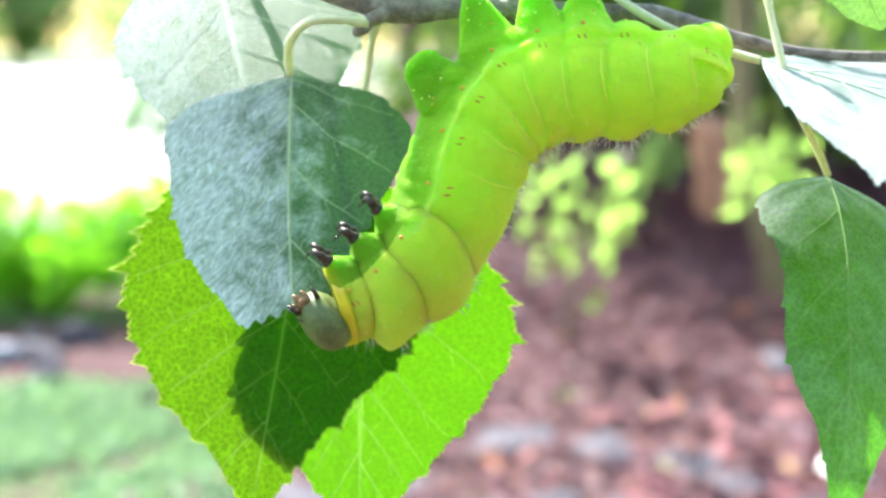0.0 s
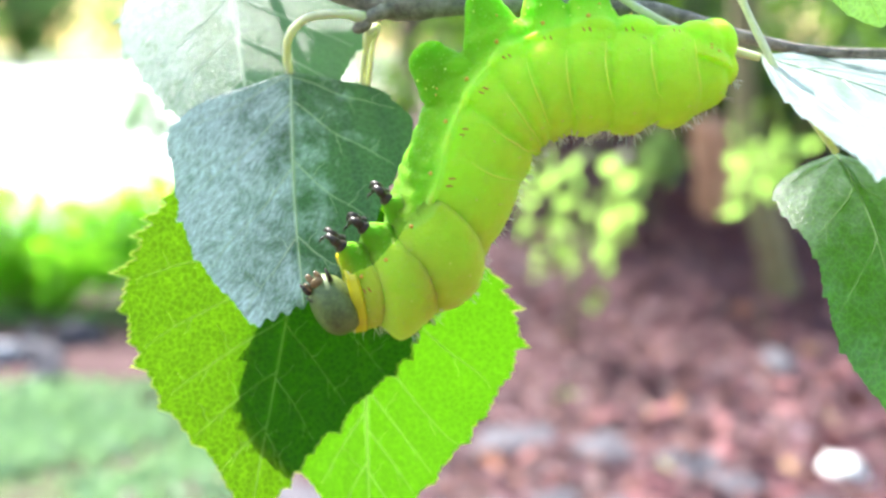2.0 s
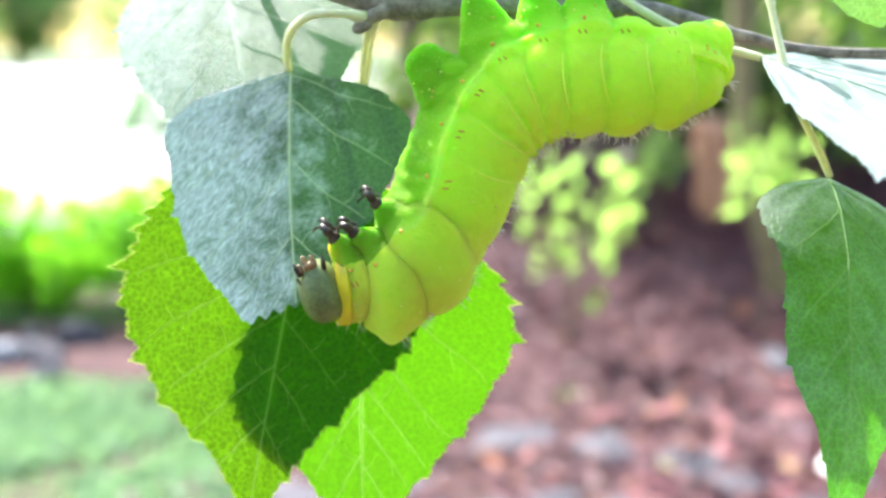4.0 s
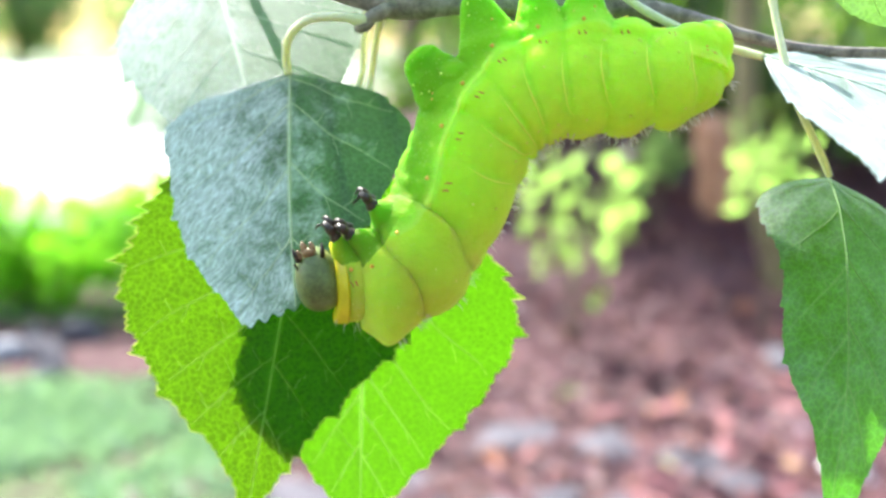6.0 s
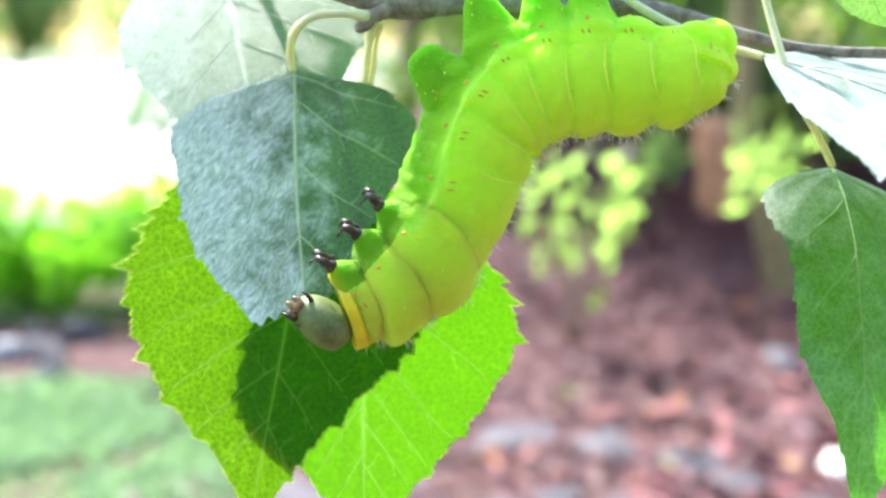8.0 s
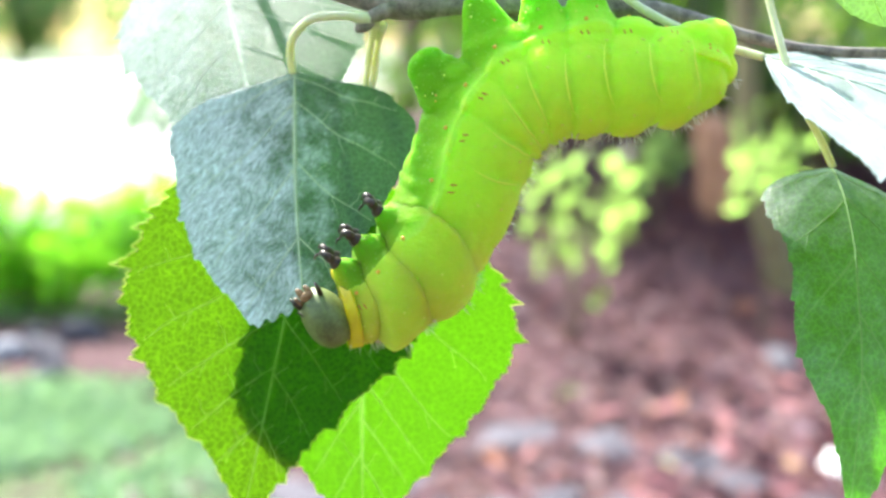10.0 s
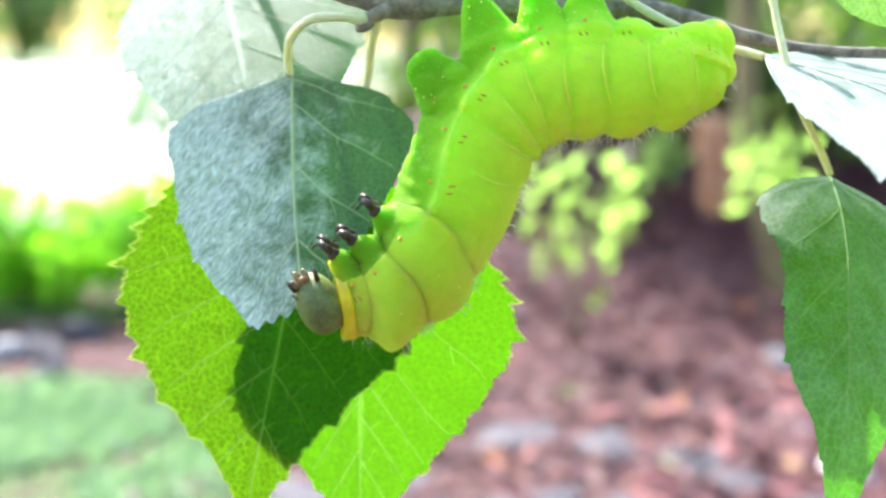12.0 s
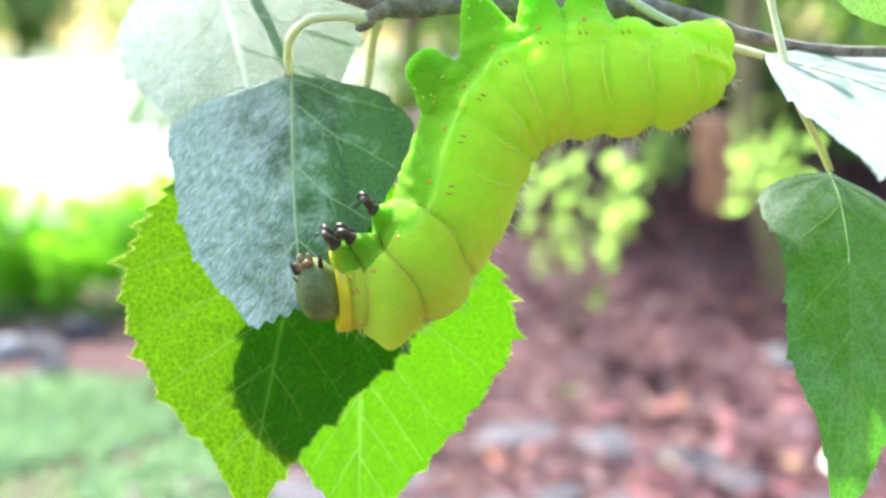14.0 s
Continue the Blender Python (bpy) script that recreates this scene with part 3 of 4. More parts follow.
def body_data(a, b, cap_a=0.0, cap_b=0.0):
    """A length of the body from a to b along the spine, with rounded ends."""
    sides, rings = 84, max(34, int((b - a) * 420))
    verts = []
    for m in range(rings + 1):
        f = m / rings
        x = a + (b - a) * f
        k = ring_swell(x)
        if f < cap_a:
            k *= math.sqrt(max(0.004, 1 - (1 - f / cap_a) ** 2.4))
        if f > 1 - cap_b:
            k *= math.sqrt(max(0.004, 1 - (1 - (1 - f) / cap_b) ** 2.4))
        for j in range(sides):
            angle = 360.0 * j / sides - 180
            bow = 0.024 * max(0.0, math.cos(radians(angle))) if a > 0.5 else 0.0
            p, way = skin_point(x - bow, angle, k)
            wrinkle = noise.noise(Vector((x * 34, math.sin(radians(angle)) * 3, math.cos(radians(angle)) * 3)))
            fine = noise.noise(Vector((x * 150, math.sin(radians(angle)) * 5, math.cos(radians(angle)) * 5)))
            soft = min(1.0, max(0.0, (angle - along(RIDGE, x) - 8) / 12)) * min(1.0, max(0.0, (x - 0.44) / 0.06)) if angle < 150 else 0.0
            folds = soft * 0.00018 * math.sin(x * 190 + 2.4 * wrinkle + 0.03 * angle)
            verts.append(p + way * (0.00030 * wrinkle + 0.00012 * fine + folds))
    faces = grid_faces(rings + 1, sides, True) + [tuple(reversed(range(sides))), tuple(range(rings * sides, (rings + 1) * sides))]
    return verts, faces


def plate_data(stations, bow):
    """A ring of skin lofted from its rear to its front. Stations: a point on the belly side and one on the back (millimetres),
    and the half depth; bow: how far the flank reaches back."""
    verts, sides = [], 60
    ends = [(Vector((a, b, 0)), Vector((c, d, 0)), depth) for a, b, c, d, depth in stations]
    fine = []
    for i in range(41):
        x = i / 40
        fine.append([spread([e[k][q] for e in ends], x) for k in (0, 1) for q in (0, 1)] + [spread([e[2] for e in ends], x)])
    back_way = ((ends[0][0] + ends[0][1]) - (ends[-1][0] + ends[-1][1])).normalized()
    for i, (a, b, c, d, depth) in enumerate(fine):
        mid, arm = Vector(((a + c) / 2, (b + d) / 2, 0)), Vector(((c - a) / 2, (d - b) / 2, 0))
        for j in range(sides):
            q = 2 * math.pi * j / sides
            p = mid + arm * math.sin(q) + Vector((0, 0, depth * math.cos(q))) + back_way * (bow * max(0.0, math.cos(q)))
            p += (arm.normalized() * math.sin(q) + Vector((0, 0, math.cos(q)))) * (0.22 * noise.noise(p * 0.35) + 0.07 * noise.noise(p * 1.3))
            verts.append(p * 0.001)
    return verts, grid_faces(41, sides, True) + [tuple(reversed(range(sides))), tuple(range(40 * sides, 41 * sides))]


SURFACES = {}


def fuse(name, chunks, parent, label="", voxel=0.00034, ease=3):
    """Melts closed shapes into one soft skin, and lays the body's own coordinates (round it, along it) on it as UV."""
    verts, faces = join_data(chunks)
    me = bpy.data.meshes.new("rough")
    me.from_pydata([tuple(v * 100) for v in verts], [], faces)
    rough = new("rough", me)
    melt = rough.modifiers.new("melt", "REMESH")
    melt.mode, melt.voxel_size = "VOXEL", voxel * 100
    soft = rough.modifiers.new("soft", "SMOOTH")
    soft.factor, soft.iterations = 0.5, ease
    done = rough.evaluated_get(bpy.context.evaluated_depsgraph_get()).to_mesh()
    points = np.array([v.co for v in done.vertices]) / 100
    polys = [tuple(p.vertices) for p in done.polygons]
    bpy.data.objects.remove(rough)
    line = np.array([tuple(p) for p in LINE])
    frames = [spine_frame(m / (SAMPLES - 1)) for m in range(SAMPLES)]
    uvs = []
    for q in points:
        m = int(((line[:, :2] - q[:2]) ** 2).sum(1).argmin())
        x = m / (SAMPLES - 1)
        p, _, belly, out = frames[m]
        d = Vector(q) - p
        angle = math.degrees(math.atan2(d.dot(belly), d.dot(out)))
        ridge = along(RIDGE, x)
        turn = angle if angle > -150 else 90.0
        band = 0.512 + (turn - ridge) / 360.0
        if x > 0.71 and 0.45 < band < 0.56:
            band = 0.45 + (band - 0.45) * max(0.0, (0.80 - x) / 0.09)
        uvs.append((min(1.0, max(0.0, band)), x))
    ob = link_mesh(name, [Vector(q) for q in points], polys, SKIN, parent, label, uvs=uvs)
    SURFACES[ob] = BVHTree.FromPolygons([tuple(q) for q in points], polys)
    return ob


def settle(ob, p, lift=0.0):
    """The point of the skin nearest to p, lifted off it, and the skin's outward direction there."""
    place, way, _, _ = SURFACES[ob].find_nearest(p)
    if way.dot(p - spine_frame(0.5)[0]) < 0 and way.z < -0.5:
        way = -way
    return place + way * lift, way


def build_caterpillar():
    body = tagged(new("caterpillar"), "plump lime-green caterpillar clinging under the twig", "caterpillar")
    body.matrix_basis = PLANT
    # clasping legs: fleshy cones that reach up to the twig, one skin with the abdomen
    rnd = random.Random(4)
    rear, dots = [body_data(0.0, 0.760, 0.14, 0.06)], []
    for x, u, v, thick, tip, sharp in ((0.520, -3.2, 31.6, 8.6, 3.9, 1.0), (0.448, 5.0, 44.6, 9.0, 1.9, 1.0), (0.372, 15.9, 45.8, 7.6, 2.1, 1.0), (0.312, 24.9, 44.8, 8.0, 2.6, 1.0), (0.245, 32.6, 36.2, 7.0, 5.0, 1.0), (0.125, 44.6, 35.6, 7.2, 4.6, 0.9)):
        p, _, belly, out = spine_frame(x)
        root = p + belly * along(GIRTH, x) * 0.00030 + out * 0.0030
        end = at(u, v, 3.2)
        pts = [root.lerp(end, m / 16) for m in range(17)]
        radii = [0.001 * (thick + (tip - thick) * (m / 16) ** sharp) * (1 + 0.02 * math.sin(m * 1.9)) for m in range(17)]
        way = (end - root).normalized()
        for k in (0.35, 0.62, 0.8):
            pts.append(end + way * 0.001 * tip * k)
            radii.append(0.001 * tip * math.sqrt(1 - (k / 0.85) ** 2))
        verts, faces = tube_data(pts, radii, 28, 0.10, x * 40)
        for m in range(len(verts)):
            mid = pts[m // 28].z
            verts[m].z = mid + 0.72 * (verts[m].z - mid)
        rear.append((verts, faces))
        side = way.cross(out).normalized()
        for _ in range(6):
            m, a = rnd.randrange(8, 15), rnd.uniform(-1.2, 1.2)
            q = pts[m] + side * math.sin(a) * radii[m] + out * math.cos(a) * radii[m] * 0.72
            dots.append((q, PALE if rnd.random() < 0.7 else ORANGE))
    # lobes of the last rings and the anal plate
    for u, v, ru, rv, rw in ((46.9, 35.4, 4.2, 4.6, 5.0), (49.0, 31.0, 2.3, 3.0, 3.4), (45.2, 27.6, 3.2, 4.0, 5.0), (39.6, 24.8, 4.0, 4.5, 6.0), (31.6, 22.6, 4.6, 3.6, 6.0), (2.0, 28.6, 5.6, 4.2, 8.0), (10.6, 35.6, 4.6, 3.2, 7.4)):
        rear.append(ellipsoid_data(at(u, v), (Vector((ru, 0, 0)) * 0.001, Vector((0, rv, 0)) * 0.001, Vector((0, 0, rw)) * 0.001), 14, 20))
    # the lobed ridge along the flank, one lobe a ring, swelling forward and ending in a step
    for a, b in zip(JOINTS[1:9], JOINTS[2:10]):
        pts, radii = [], []
        for m in range(15):
            f = m / 14
            x = a - 0.004 + (b - a + 0.004) * f
            pts.append(skin_point(x, along(RIDGE, x) + 2.0 * math.sin(f * 3.1), 0.995)[0])
            radii.append(0.001 * (0.24 + 0.42 * f ** 1.3) * min(1.0, (1.04 - f) / 0.10) ** 0.5)
        rear.append(tube_data(pts, radii, 14, 0.15, a * 30))
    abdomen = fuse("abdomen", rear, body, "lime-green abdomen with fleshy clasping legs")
    for q, mat in dots:
        p, way = settle(abdomen, q)
        side = way.orthogonal().normalized()
        link_mesh("tubercle", *ellipsoid_data(p, (way * 0.00020, side * 0.00022, way.cross(side) * 0.00022), 5, 8), mat, abdomen)
    # jointed dark legs of the thorax
    legs = []
    for root, knee, foot in ((at(-20.2, -2.3, 5), at(-22.2, -0.9, 6.5), at(-23.6, -0.8, 4.5)), (at(-15.6, 1.8, 6), at(-17.4, 3.2, 7.5), at(-18.6, 2.2, 4.5)), (at(-11.5, 6.8, 6), at(-13.1, 8.7, 7.5), at(-14.4, 7.9, 4.5))):
        inner = root + Vector((0.0042, -0.0032, -0.002))
        base = tube_data([inner.lerp(root, m / 6) for m in range(7)], [0.001 * r for r in (4.4, 4.2, 3.8, 3.2, 2.6, 2.0, 1.3)], 18, 0.1, 2)
        legs.append((root, knee, foot, base))
    # rings of the thorax, each lapping over the one behind it
    neck = fuse("neck", [plate_data(((-14.6, -4.6, -13.6, -14.4, 5.6), (-15.6, -2.4, -12.4, -15.0, 8.3), (-17.8, -1.6, -13.0, -15.8, 8.0), (-19.8, -2.3, -14.6, -16.4, 7.0), (-20.8, -3.6, -16.6, -16.9, 6.0), (-20.2, -5.2, -17.8, -15.8, 4.4)), 2.0), legs[0][3]], body, "yellowish first ring behind the head", 0.00030, 2)
    middle = fuse("thorax_segment", [plate_data(((-9.8, -1.0, -5.6, -10.6, 7.6), (-10.2, 0.8, -3.3, -12.4, 10.2), (-13.4, 2.6, -4.7, -14.8, 10.2), (-15.8, 1.4, -9.1, -18.0, 9.4), (-16.6, -0.9, -12.4, -16.0, 8.2), (-16.8, -2.4, -14.2, -14.8, 6.6)), 2.2), legs[1][3]], body, "", 0.00030, 2)
    last = fuse("thorax_segment", [plate_data(((-4.6, 6.0, 3.6, -0.4, 8.6), (-7.4, 8.8, 5.4, -3.6, 10.9), (-10.2, 7.6, 4.6, -8.4, 11.0), (-11.8, 5.2, 1.8, -11.6, 10.8), (-12.2, 2.4, -2.6, -13.2, 10.0), (-13.0, 0.8, -5.4, -13.4, 8.6)), 1.8), legs[2][3]], body, "", 0.00032, 2)
    for seg, (root, knee, foot, _) in zip((neck, middle, last), legs):
        pts = catmull([root, root.lerp(knee, 0.5), knee, knee.lerp(foot, 0.5) + Vector((0, 0.0004, 0)), foot], 14)
        radii = [0.00092 * r for r in (1.35, 1.3, 1.05, 0.75, 0.95, 0.9, 0.8, 0.55, 0.7, 0.65, 0.5, 0.36, 0.25, 0.08)]
        claw = tube_data(catmull([foot, foot + Vector((-0.0005, -0.0003, 0)), foot + Vector((-0.0006, -0.0010, 0))], 5), [0.0003, 0.00026, 0.0002, 0.00014, 0.00004], 6)
        link_mesh("leg", *join_data([tube_data(pts, radii, 12, 0.12, 3), claw]), LEG, seg, "dark brown jointed leg with claw")
        shift = Vector((-0.0006, 0.0011, -0.0035))
        link_mesh("leg", *tube_data([p + shift for p in pts], [r * 0.9 for r in radii], 12, 0.12, 9), LEG, seg, "dark brown jointed leg with claw")
    host = [abdomen] * 9 + [last, middle, neck]
    for i in range(len(JOINTS) - 1):
        a, b = JOINTS[i], JOINTS[i + 1]
        span, mid, seg = b - a, (a + b) / 2, host[i]
        ridge = along(RIDGE, mid)
        tangent = spine_frame(mid)[1]
        # pale crease between two rings of the body
        if 0 < i < 9:
            pts = []
            for m in range(17):
                pts.append(skin_point(a + 0.010 * math.sin(m / 16 * math.pi + 0.4), ridge - 22 - m * (4.6 if i < 8 else 3.6), 1.0)[0])
            pts = [settle(seg, p, 0.00004)[0] for p in pts]
            link_mesh("crease", *tube_data(pts, [0.00003 + 0.00015 * math.sin(math.pi * m / 16) for m in range(17)], 5), CREASE, seg, "pale yellow crease line")
        # breathing holes: a pair of short red slits
        if i not in (0, 9, 10):
            for d in (-0.07, 0.07):
                p, way = settle(seg, skin_point(mid + span * d, ridge - 10, 1.0)[0])
                long = (spine_frame(mid)[2] * 0.9 + tangent * 0.35).normalized()
                link_mesh("spiracle", *ellipsoid_data(p, (long * 0.00066, way.cross(long) * 0.00014, way * 0.00010), 6, 8), RED, seg, "short red breathing slit")
        for angle, mat, size in ((ridge + 11, ORANGE, 0.40), (ridge - 38, PALE, 0.22), (-48, PALE, 0.26), (-78, PALE, 0.34), (-100, PALE, 0.3)):
            p, way = settle(seg, skin_point(mid + span * 0.12 * math.sin(i * 2.1 + angle), angle, 1.0)[0])
            link_mesh("tubercle", *ellipsoid_data(p, (way * size * 0.0009, tangent * size * 0.001, way.cross(tangent) * size * 0.001), 6, 8), mat, seg)
            if angle < -60:
                link_mesh("bristles", *bristle_data(p, way, 0.0020, 0.00006, i * 10 + int(angle)), HAIR, seg, "fine white bristles")
        # hairs along the back
        chunks = []
        rnd = random.Random(i + 70)
        for _ in range(10):
            p, way = settle(seg, skin_point(a + span * rnd.random(), rnd.uniform(-112, -72), 1.0)[0])
            chunks.append(bristle_data(p, way, 0.0017, 0.00008, rnd.random()))
        link_mesh("bristles", *join_data(chunks), HAIR, seg, "fine white bristles")
    return body, [last, middle], neck


caterpillar, THORAX, NECK = build_caterpillar()


def build_head():
    """Head capsule with its mouth parts; local space about its centre, mouth towards +y."""
    head = new("head")
    head.parent = caterpillar
    tagged(head, "shiny olive-grey head capsule")
    verts, faces = [], []
    rings, sides = 18, 28
    for i in range(rings + 1):
        p = math.pi * (0.015 + 0.97 * i / rings)
        y = math.cos(p)
        r = math.sin(p) ** 0.85 * (1 - 0.12 * y)
        for j in range(sides):
            a = 2 * math.pi * j / sides
            cleft = 1 - 0.05 * math.exp(-((math.sin(a / 2 - math.pi / 4)) / 0.12) ** 2)
            verts.append(Vector((math.cos(a) * r * 4.0 * cleft, y * 5.7, math.sin(a) * r * 5.0 * cleft)) * 0.001)
    faces = grid_faces(rings + 1, sides, True) + [tuple(reversed(range(sides))), tuple(range(rings * sides, (rings + 1) * sides))]
    link_mesh("capsule", verts, faces, HEAD, head)
    V = lambda x, y, z: Vector((x, y, z)) * 0.001
    for x, y, size in ((-2.0, 4.5, 0.9), (-0.9, 5.4, 1.15), (0.5, 5.3, 1.0)):
        link_mesh("mandible", *ellipsoid_data(V(x, y, 2.8), (V(-0.15, 1.2 * size, 0.2), V(0.55 * size, 0.1, 0), V(0, 0.2, 0.7)), 8, 12), JAW, head, "pale brown jaw")
    link_mesh("lip", *ellipsoid_data(V(-0.3, 4.6, 3.2), (V(0, 0.8, 0.3), V(1.2, 0, 0), V(0, 0, 0.5)), 8, 12), JAW, head)
    for x in (-2.3, 1.9):
        link_mesh("antenna", *tube_data([V(x, 3.6, 2.8), V(x * 1.15, 4.8, 3.3), V(x * 1.2, 5.9, 3.4)], [0.0005, 0.0004, 0.00015], 8), LEG, head)
    for m in range(4):
        a = -0.6 + m * 0.35
        link_mesh("eye", *ellipsoid_data(V(-2.6 - 0.15 * m, 2.6 + a * 1.2, 2.7), (V(0.25, 0, 0), V(0, 0.25, 0), V(0, 0, 0.25)), 6, 8), LEG, head)
    return head


head = build_head()
HEAD_REST = Matrix.Translation(at(-20.9, -12.6, 3)) @ pose(0, 0, 0, 0, 0, 40)
head.matrix_basis = HEAD_REST


def build_collar():
    """Yellow rim of the first ring, round the back of the head."""
    data = plate_data(((-19.4, -3.4, -14.8, -15.7, 6.5), (-19.9, -2.5, -15.0, -16.7, 7.25), (-20.5, -2.9, -15.8, -17.0, 6.9), (-21.2, -3.7, -17.2, -17.2, 6.2), (-20.8, -5.0, -17.8, -16.2, 5.0)), 1.6)
    link_mesh("collar", *data, COLLAR, NECK, "yellow collar behind the head")


build_collar()


# ---- the garden behind ----
def smooth(a, b, x):
    t = min(1.0, max(0.0, (x - a) / (b - a)))
    return t * t * (3 - 2 * t)


def ground_height(x, y):
    bank = 0.75 * smooth(3.7, 6.2, y - 0.15 * x) * smooth(-0.9, 0.2, x + 0.1 * y - 0.3)
    near = math.exp(-((x * x + y * y) / 900.0))
    return bank * near + 0.05 * near * noise.noise(Vector((x * 0.9, y * 0.9, 0))) + 0.015 * near * noise.noise(Vector((x * 5, y * 5, 3)))


def ground_material():
    n = Nodes("garden_soil")
    co = n.coords("Object")
    a, b = n.noise(co, 3.0, 6.0), n.noise(co, 40.0, 4.0)
    soil = n.ramp(n.maths("ADD", n.maths("MULTIPLY", a, 0.6), n.maths("MULTIPLY", b, 0.4)), [(0.3, (0.027, 0.009, 0.011)), (0.5, (0.066, 0.022, 0.027)), (0.7, (0.13, 0.05, 0.06))])
    place = n.add("ShaderNodeSeparateXYZ")
    n.join(co, place.inputs[0])
    side = n.maths("ADD", place.outputs[0], n.maths("MULTIPLY", n.noise(co, 2.0, 3.0), 1.2))
    lawn = n.ramp(b, [(0.3, (0.035, 0.075, 0.02)), (0.7, (0.12, 0.20, 0.06))])
    mask = n.maths("MULTIPLY", n.maths("SUBTRACT", -0.15, side), 3.0, True)
    strip = n.maths("ABSOLUTE", n.maths("SUBTRACT", place.outputs[1], 3.95))
    mask = n.maths("MULTIPLY", mask, n.maths("MULTIPLY", n.maths("SUBTRACT", strip, 0.38), 6.0, True))
    bare = n.ramp(n.noise(co, 1.9, 3.0), [(0.40, (0.15, 0.15, 0.15)), (0.56, (1, 1, 1))])
    n.join(n.mix(n.maths("MULTIPLY", mask, bare), soil, lawn), n.bsdf.inputs["Base Color"])
    n.bsdf.inputs["Roughness"].default_value = 0.9
    n.join(n.bump(b, 0.8, 0.02), n.bsdf.inputs["Normal"])
    return n.mat


def build_ground():
    axis = [math.copysign(abs(i / 70) ** 3.2 * 600 + abs(i / 70) * 8, i) for i in range(-70, 71)]
    verts = [(x, y, ground_height(x, y)) for y in axis for x in axis]
    tagged(link_mesh("ground", verts, grid_faces(141, 141), ground_material()), "reddish brown garden soil rising into a bank", "ground", kind="structure")


build_ground()


def leaf_cloud(spots, size, seed, flat=0.0):
    """Small folded leaves scattered at the spots (x, y, z)."""
    rnd = np.random.default_rng(seed)
    n = len(spots)
    spots = np.asarray(spots)
    d = rnd.normal(size=(n, 3))
    d[:, 2] *= 1 - flat
    d /= np.linalg.norm(d, axis=1)[:, None]
    e = rnd.normal(size=(n, 3))
    e[:, 2] *= 1 - flat
    e -= (e * d).sum(1)[:, None] * d
    e /= np.linalg.norm(e, axis=1)[:, None]
    nrm = np.cross(d, e)
    s = size * rnd.uniform(0.6, 1.3, n)[:, None]
    v = np.stack([spots - d * s, spots + e * s * 0.55 + nrm * s * 0.15, spots + d * s, spots - e * s * 0.55 + nrm * s * 0.15], 1).reshape(-1, 3)
    faces = []
    for i in range(n):
        faces += [(4 * i, 4 * i + 1, 4 * i + 2), (4 * i, 4 * i + 2, 4 * i + 3)]
    return v.tolist(), faces


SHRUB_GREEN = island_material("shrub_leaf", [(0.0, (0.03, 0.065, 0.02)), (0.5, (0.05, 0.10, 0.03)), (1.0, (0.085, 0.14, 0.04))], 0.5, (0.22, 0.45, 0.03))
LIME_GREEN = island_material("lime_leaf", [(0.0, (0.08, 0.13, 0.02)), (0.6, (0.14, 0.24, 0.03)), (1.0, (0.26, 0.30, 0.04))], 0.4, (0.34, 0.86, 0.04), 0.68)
GRASS_GREEN = island_material("grass_blade", [(0.0, (0.17, 0.28, 0.17)), (1.0, (0.32, 0.45, 0.31))], 0.55, (0.40, 0.66, 0.30))
LITTER = island_material("fallen_leaf", [(0.0, (0.050, 0.012, 0.017)), (0.45, (0.088, 0.021, 0.033)), (0.75, (0.13, 0.036, 0.052)), (0.88, (0.21, 0.07, 0.04)), (1.0, (0.22, 0.16, 0.19))], 0.7)
BRIGHT_LITTER = island_material("pale_fallen_leaf", [(0.0, (0.18, 0.05, 0.055)), (0.5, (0.24, 0.08, 0.09)), (0.8, (0.34, 0.13, 0.05)), (1.0, (0.22, 0.26, 0.10))], 0.7)
TRUNK = plain_material("mossy_bark", (0.13, 0.11, 0.055), (0.27, 0.23, 0.12), 14, 0.85, 0.9, 0.01)
WOOD = plain_material("shrub_wood", (0.06, 0.045, 0.03), (0.20, 0.15, 0.09), 14, 0.85, 0.9, 0.01)
RED_WOOD = plain_material("red_wood", (0.34, 0.13, 0.07), (0.60, 0.34, 0.22), 12, 0.8, 0.8, 0.01)
CONCRETE = plain_material("pale_concrete", (0.52, 0.51, 0.48), (0.70, 0.69, 0.66), 1.2, 0.85, 0.4, 0.004)
ROCK = plain_material("grey_rock", (0.065, 0.058, 0.070), (0.115, 0.105, 0.125), 9, 0.95, 0.9, 0.02)
FAR_GREEN = island_material("far_tree_leaf", [(0.0, (0.07, 0.13, 0.04)), (1.0, (0.16, 0.24, 0.09))], 0.5, (0.36, 0.62, 0.14), 0.5)
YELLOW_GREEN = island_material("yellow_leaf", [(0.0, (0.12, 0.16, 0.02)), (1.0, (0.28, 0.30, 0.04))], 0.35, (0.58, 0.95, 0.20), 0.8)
SLATE = plain_material("lavender_rock", (0.17, 0.17, 0.19), (0.30, 0.30, 0.34), 9, 0.9, 0.8, 0.02)
PALE_ROCK = plain_material("white_rock", (0.62, 0.62, 0.62), (0.82, 0.82, 0.80), 9, 0.8, 0.6, 0.01)


